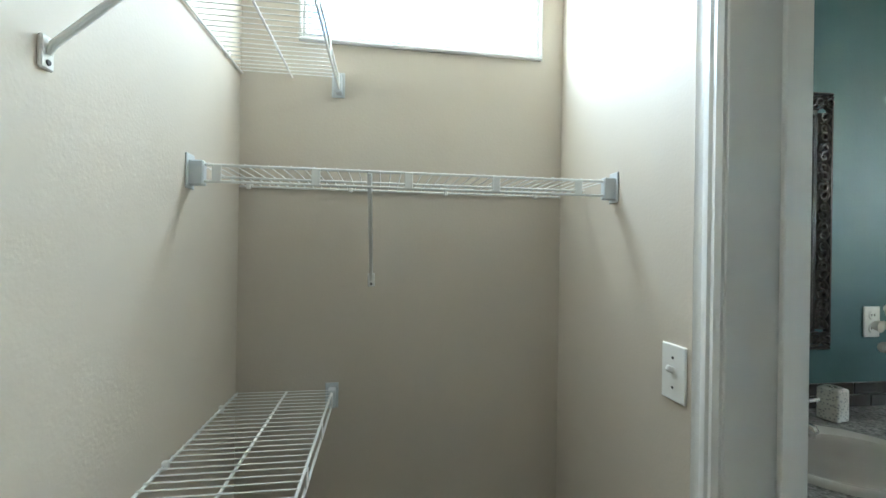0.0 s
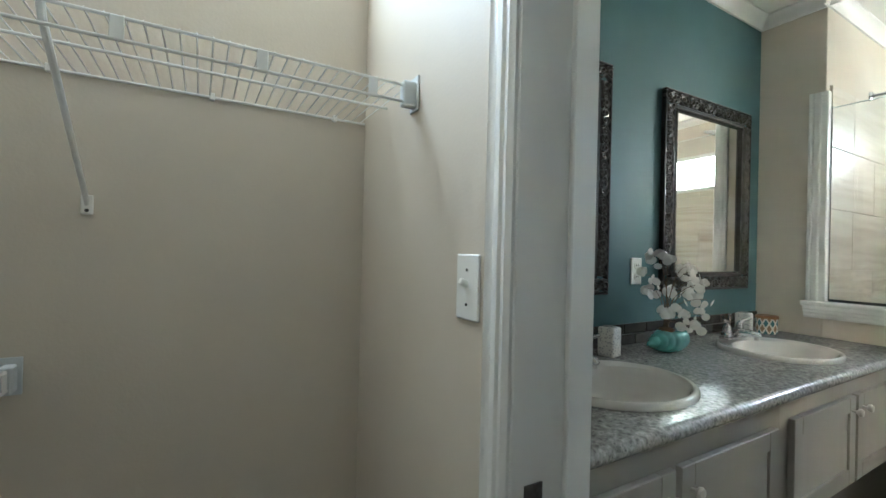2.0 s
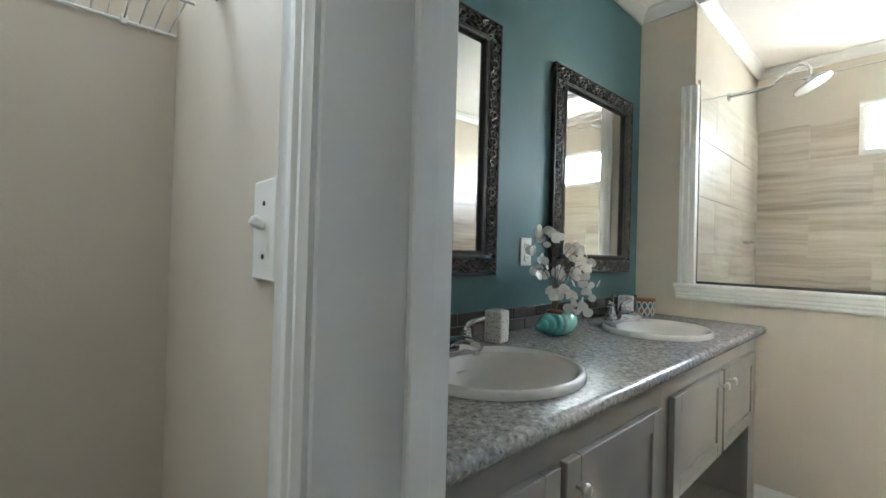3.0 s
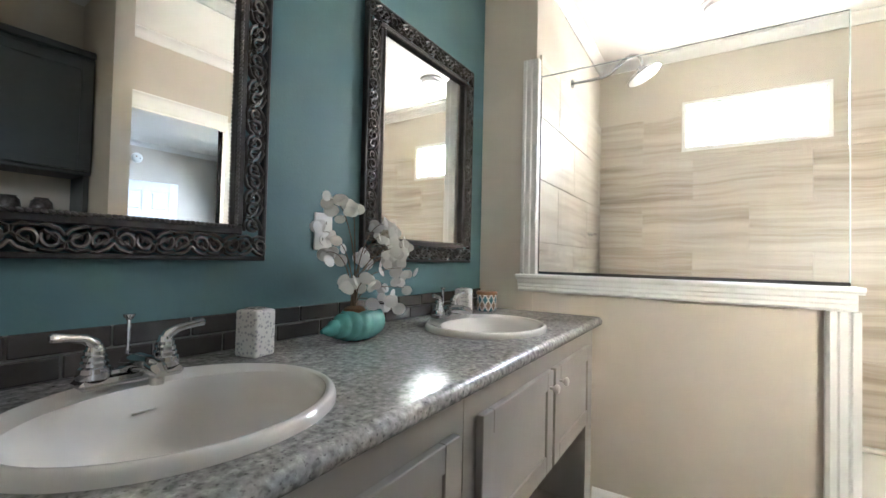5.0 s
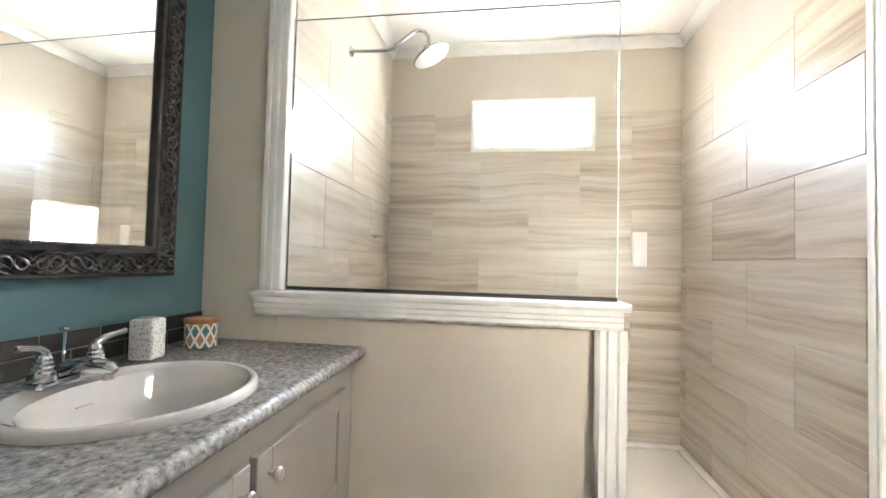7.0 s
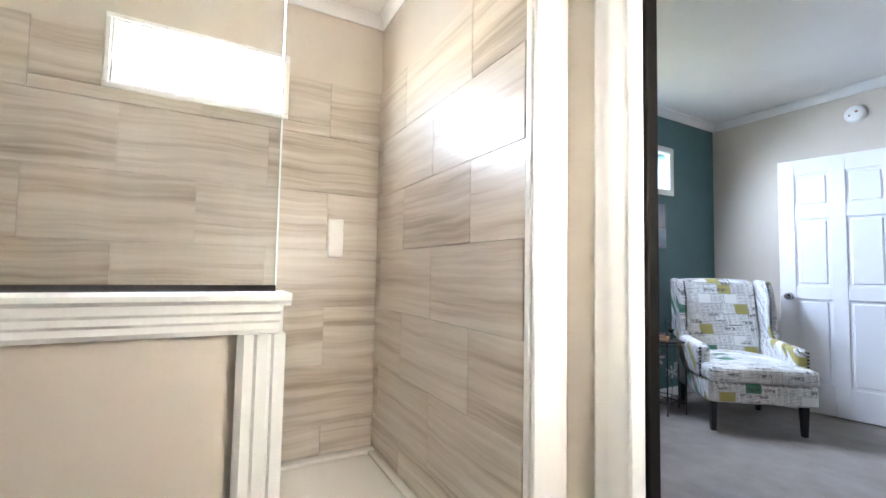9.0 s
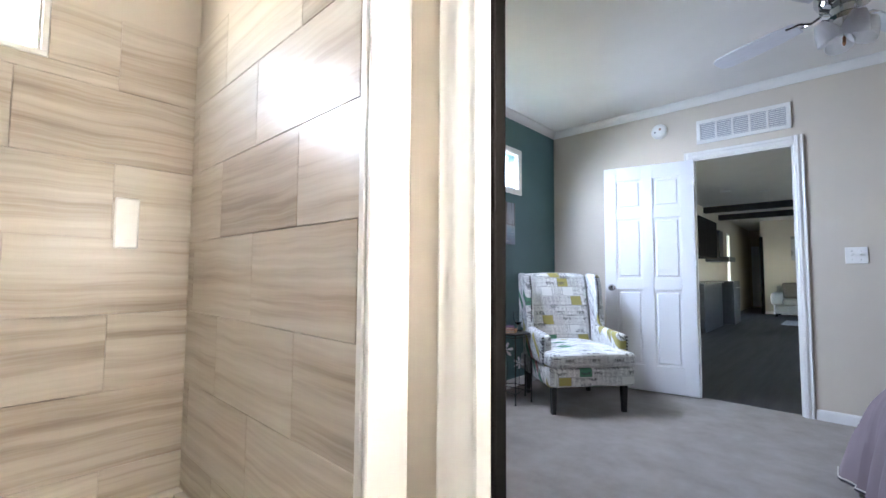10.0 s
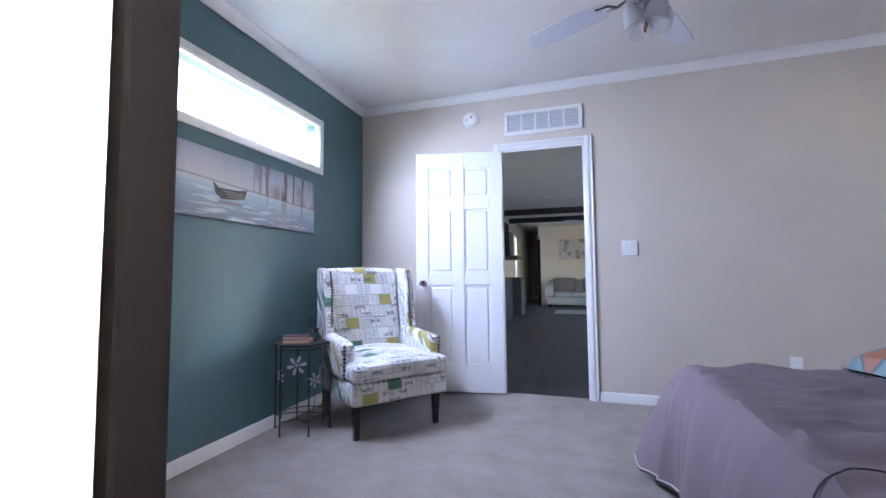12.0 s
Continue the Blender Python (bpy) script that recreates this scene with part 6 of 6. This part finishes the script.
part("canvas", boxes((-0.62, 0.62, -0.035, 0, -0.32, 0.32), bevel=0.003), M["art"], canvas2)
solo("area_rug", boxes((1.2, 3.15, -12.7, -11.6, -0.004, 0.008), bevel=0.003), M["rug"], "pale rug in front of the sofa", "rug")
kit = thing("kitchen_unit", (4.0, -9.2, 0), "dark kitchen cabinet with a pale worktop", "kitchen unit")
part("body", boxes((0.0, 0.375, -1.2, 0.4, 0, 0.88), bevel=0.004), M["appliance"], kit)
part("worktop", boxes((-0.03, 0.375, -1.23, 0.43, 0.881, 0.92), bevel=0.004), M["counter"], kit)
part("upper_body", boxes((0.06, 0.375, -1.2, 0.4, 1.40, 2.15), bevel=0.004), M["dark_wood"], kit)
hood = thing("range_hood", (3.92, -11.2, 1.35), "black hood above the kitchen range", "range hood")
part("hood", boxes((0.0, 0.455, -0.35, 0.35, 0.0, 0.10), (0.2, 0.455, -0.2, 0.2, 0.101, 0.7), bevel=0.004), M["appliance"], hood)
rng = thing("range", (3.86, -11.2, 0), "black kitchen range along the side wall", "range")
part("oven", boxes((0.0, 0.515, -0.38, 0.38, 0.0, 0.92), bevel=0.006), M["appliance"], rng)
part("oven_handle", tube(bmesh.new(), [(-0.03, -0.3, 0.78), (-0.03, 0.3, 0.78)], 0.012, 8), M["nickel"], rng)
hd = thing("door_2", (4.04, -17.495, 0), "white panelled door at the end of the far hall", "door", kind="structure")
part("slab", boxes((-0.30, 0.30, 0.0, 0.03, 0.01, 2.03), bevel=0.003), M["door_white"], hd)
for z0, z1 in ((0.2, 0.9), (1.05, 1.85)):
    for x0, x1 in ((-0.23, -0.04), (0.04, 0.23)):
        part("panel", boxes((x0, x1, 0.0305, 0.038, z0, z1), bevel=0.003), M["door_white"], hd)
post = structure("post_hall", boxes((3.72, 3.80, FAR - 0.02, FAR + 0.03, 0, 2.13), bevel=0.003), M["dark_wood"], "dark trim at the hall opening", "trim")
lfan = thing("ceiling_fan", (2.25, -11.6, CEIL), "small distant ceiling fan with a pale light", "ceiling fan")
part("stem", tube(bmesh.new(), [(0, 0, 0), (0, 0, -0.22)], 0.02, 10), M["chrome"], lfan)
part("motor", lathe(bmesh.new(), [(0.0, -0.20), (0.10, -0.22), (0.10, -0.28), (0.0, -0.30)], seg=24), M["chrome"], lfan)
part("globe", lathe(bmesh.new(), [(0.0, -0.40), (0.06, -0.38), (0.09, -0.34), (0.05, -0.301), (0.0, -0.301)], seg=24), M["plastic"], lfan)
for k in range(5):
    piece("blade", blade_me, lfan, pose(0, 0, -0.25, 0, 0, 20 + 72 * k))

# ---- shower tile, piece by piece ----
TH_, TW_, TT = 0.3145, 0.628, 0.010
TOPZ = 2.112
tile_cache = {}


def tile_mesh(w, h):
    key = (round(w, 3), round(h, 3))
    if key not in tile_cache:
        tile_cache[key] = mesh_of("shower_tile", boxes((-w / 2 + 0.0012, w / 2 - 0.0012, -TT, 0, -h / 2 + 0.0012, h / 2 - 0.0012), bevel=0.0012), M["tile"])
    return tile_cache[key]


def tile_wall(name, a0, a1, anchor, place, label, hole=None):
    """Running-bond tile from a0 to a1 along the wall; anchor is a joint of the even rows; place maps (along, z) to a pose."""
    ob = thing(name, (0, 0, 0), label, "tiled wall", kind="structure")
    for r in range(7):
        z1 = TOPZ - r * TH_
        z0 = max(z1 - TH_, 0.046)
        start = anchor + (TW_ / 2 if r % 2 else 0)
        k = math.floor((a0 - start) / TW_)
        u = start + k * TW_
        while u < a1 - 0.005:
            c0, c1 = max(u, a0), min(u + TW_, a1)
            u += TW_
            if c1 - c0 < 0.01:
                continue
            spans = [(c0, c1, z0, z1)]
            if hole and c1 > hole[0] and c0 < hole[1] and z1 > hole[2] and z0 < hole[3]:
                spans = []
                if hole[2] > z0:
                    spans.append((c0, c1, z0, hole[2]))
                if z1 > hole[3]:
                    spans.append((c0, c1, hole[3], z1))
                lo, hi = max(z0, hole[2]), min(z1, hole[3])
                if c0 < hole[0]:
                    spans.append((c0, hole[0], lo, hi))
                if c1 > hole[1]:
                    spans.append((hole[1], c1, lo, hi))
            for s0, s1, t0, t1 in spans:
                if s1 - s0 > 0.008 and t1 - t0 > 0.008:
                    piece("tile", tile_mesh(s1 - s0, t1 - t0), ob, place((s0 + s1) / 2, (t0 + t1) / 2))
    return ob


GT = 0.003
back = tile_wall("tile_shower_back", SH_S + TT, SH_N - TT, 0.316, lambda u, z: pose(EAST - GT, u, z, 0, 0, -90), "veined beige tile on the shower's back wall", (SW[0] - 0.024, SW[1] + 0.024, SW[2] - 0.024, SW[3] + 0.024))
south = tile_wall("tile_shower_south", 3.094, EAST - 0.014, 3.414, lambda u, z: pose(u, SH_S + GT, z, 0, 0, 180), "veined beige tile on the shower's long side wall")
north = tile_wall("tile_shower_north", 3.098, EAST - 0.014, 3.40, lambda u, z: pose(u, SH_N - GT, z), "veined beige tile under the shower head")
part("grout_bed", boxes((EAST - GT - 0.0005, EAST, SW[1] + 0.025, SH_N, 0.046, TOPZ), (EAST - GT - 0.0005, EAST, SH_S, SW[0] - 0.025, 0.046, TOPZ), (EAST - GT - 0.0005, EAST, SW[0] - 0.025, SW[1] + 0.025, 0.046, SW[2] - 0.025)), M["tile_grout"], back, smooth=False)
part("grout_bed", boxes((3.094, EAST - 0.004, SH_S, SH_S + GT + 0.0005, 0.046, TOPZ)), M["tile_grout"], south, smooth=False)
part("grout_bed", boxes((3.098, EAST - 0.004, SH_N - GT - 0.0005, SH_N, 0.046, TOPZ)), M["tile_grout"], north, smooth=False)
structure("trim_tile_end", boxes((3.066, 3.093, SH_S, SH_S + 0.018, 0.0, TOPZ + 0.02), bevel=0.004), M["white"], "cream strip closing the tile edge", "trim", smooth=True)
structure("trim_tile_return", boxes((3.044, 3.0615, DOORW + 0.001, SH_S + 0.016, 0.0, CEIL - 0.063), bevel=0.004), M["white"], "white board on the end of the shower wall", "trim", smooth=True)
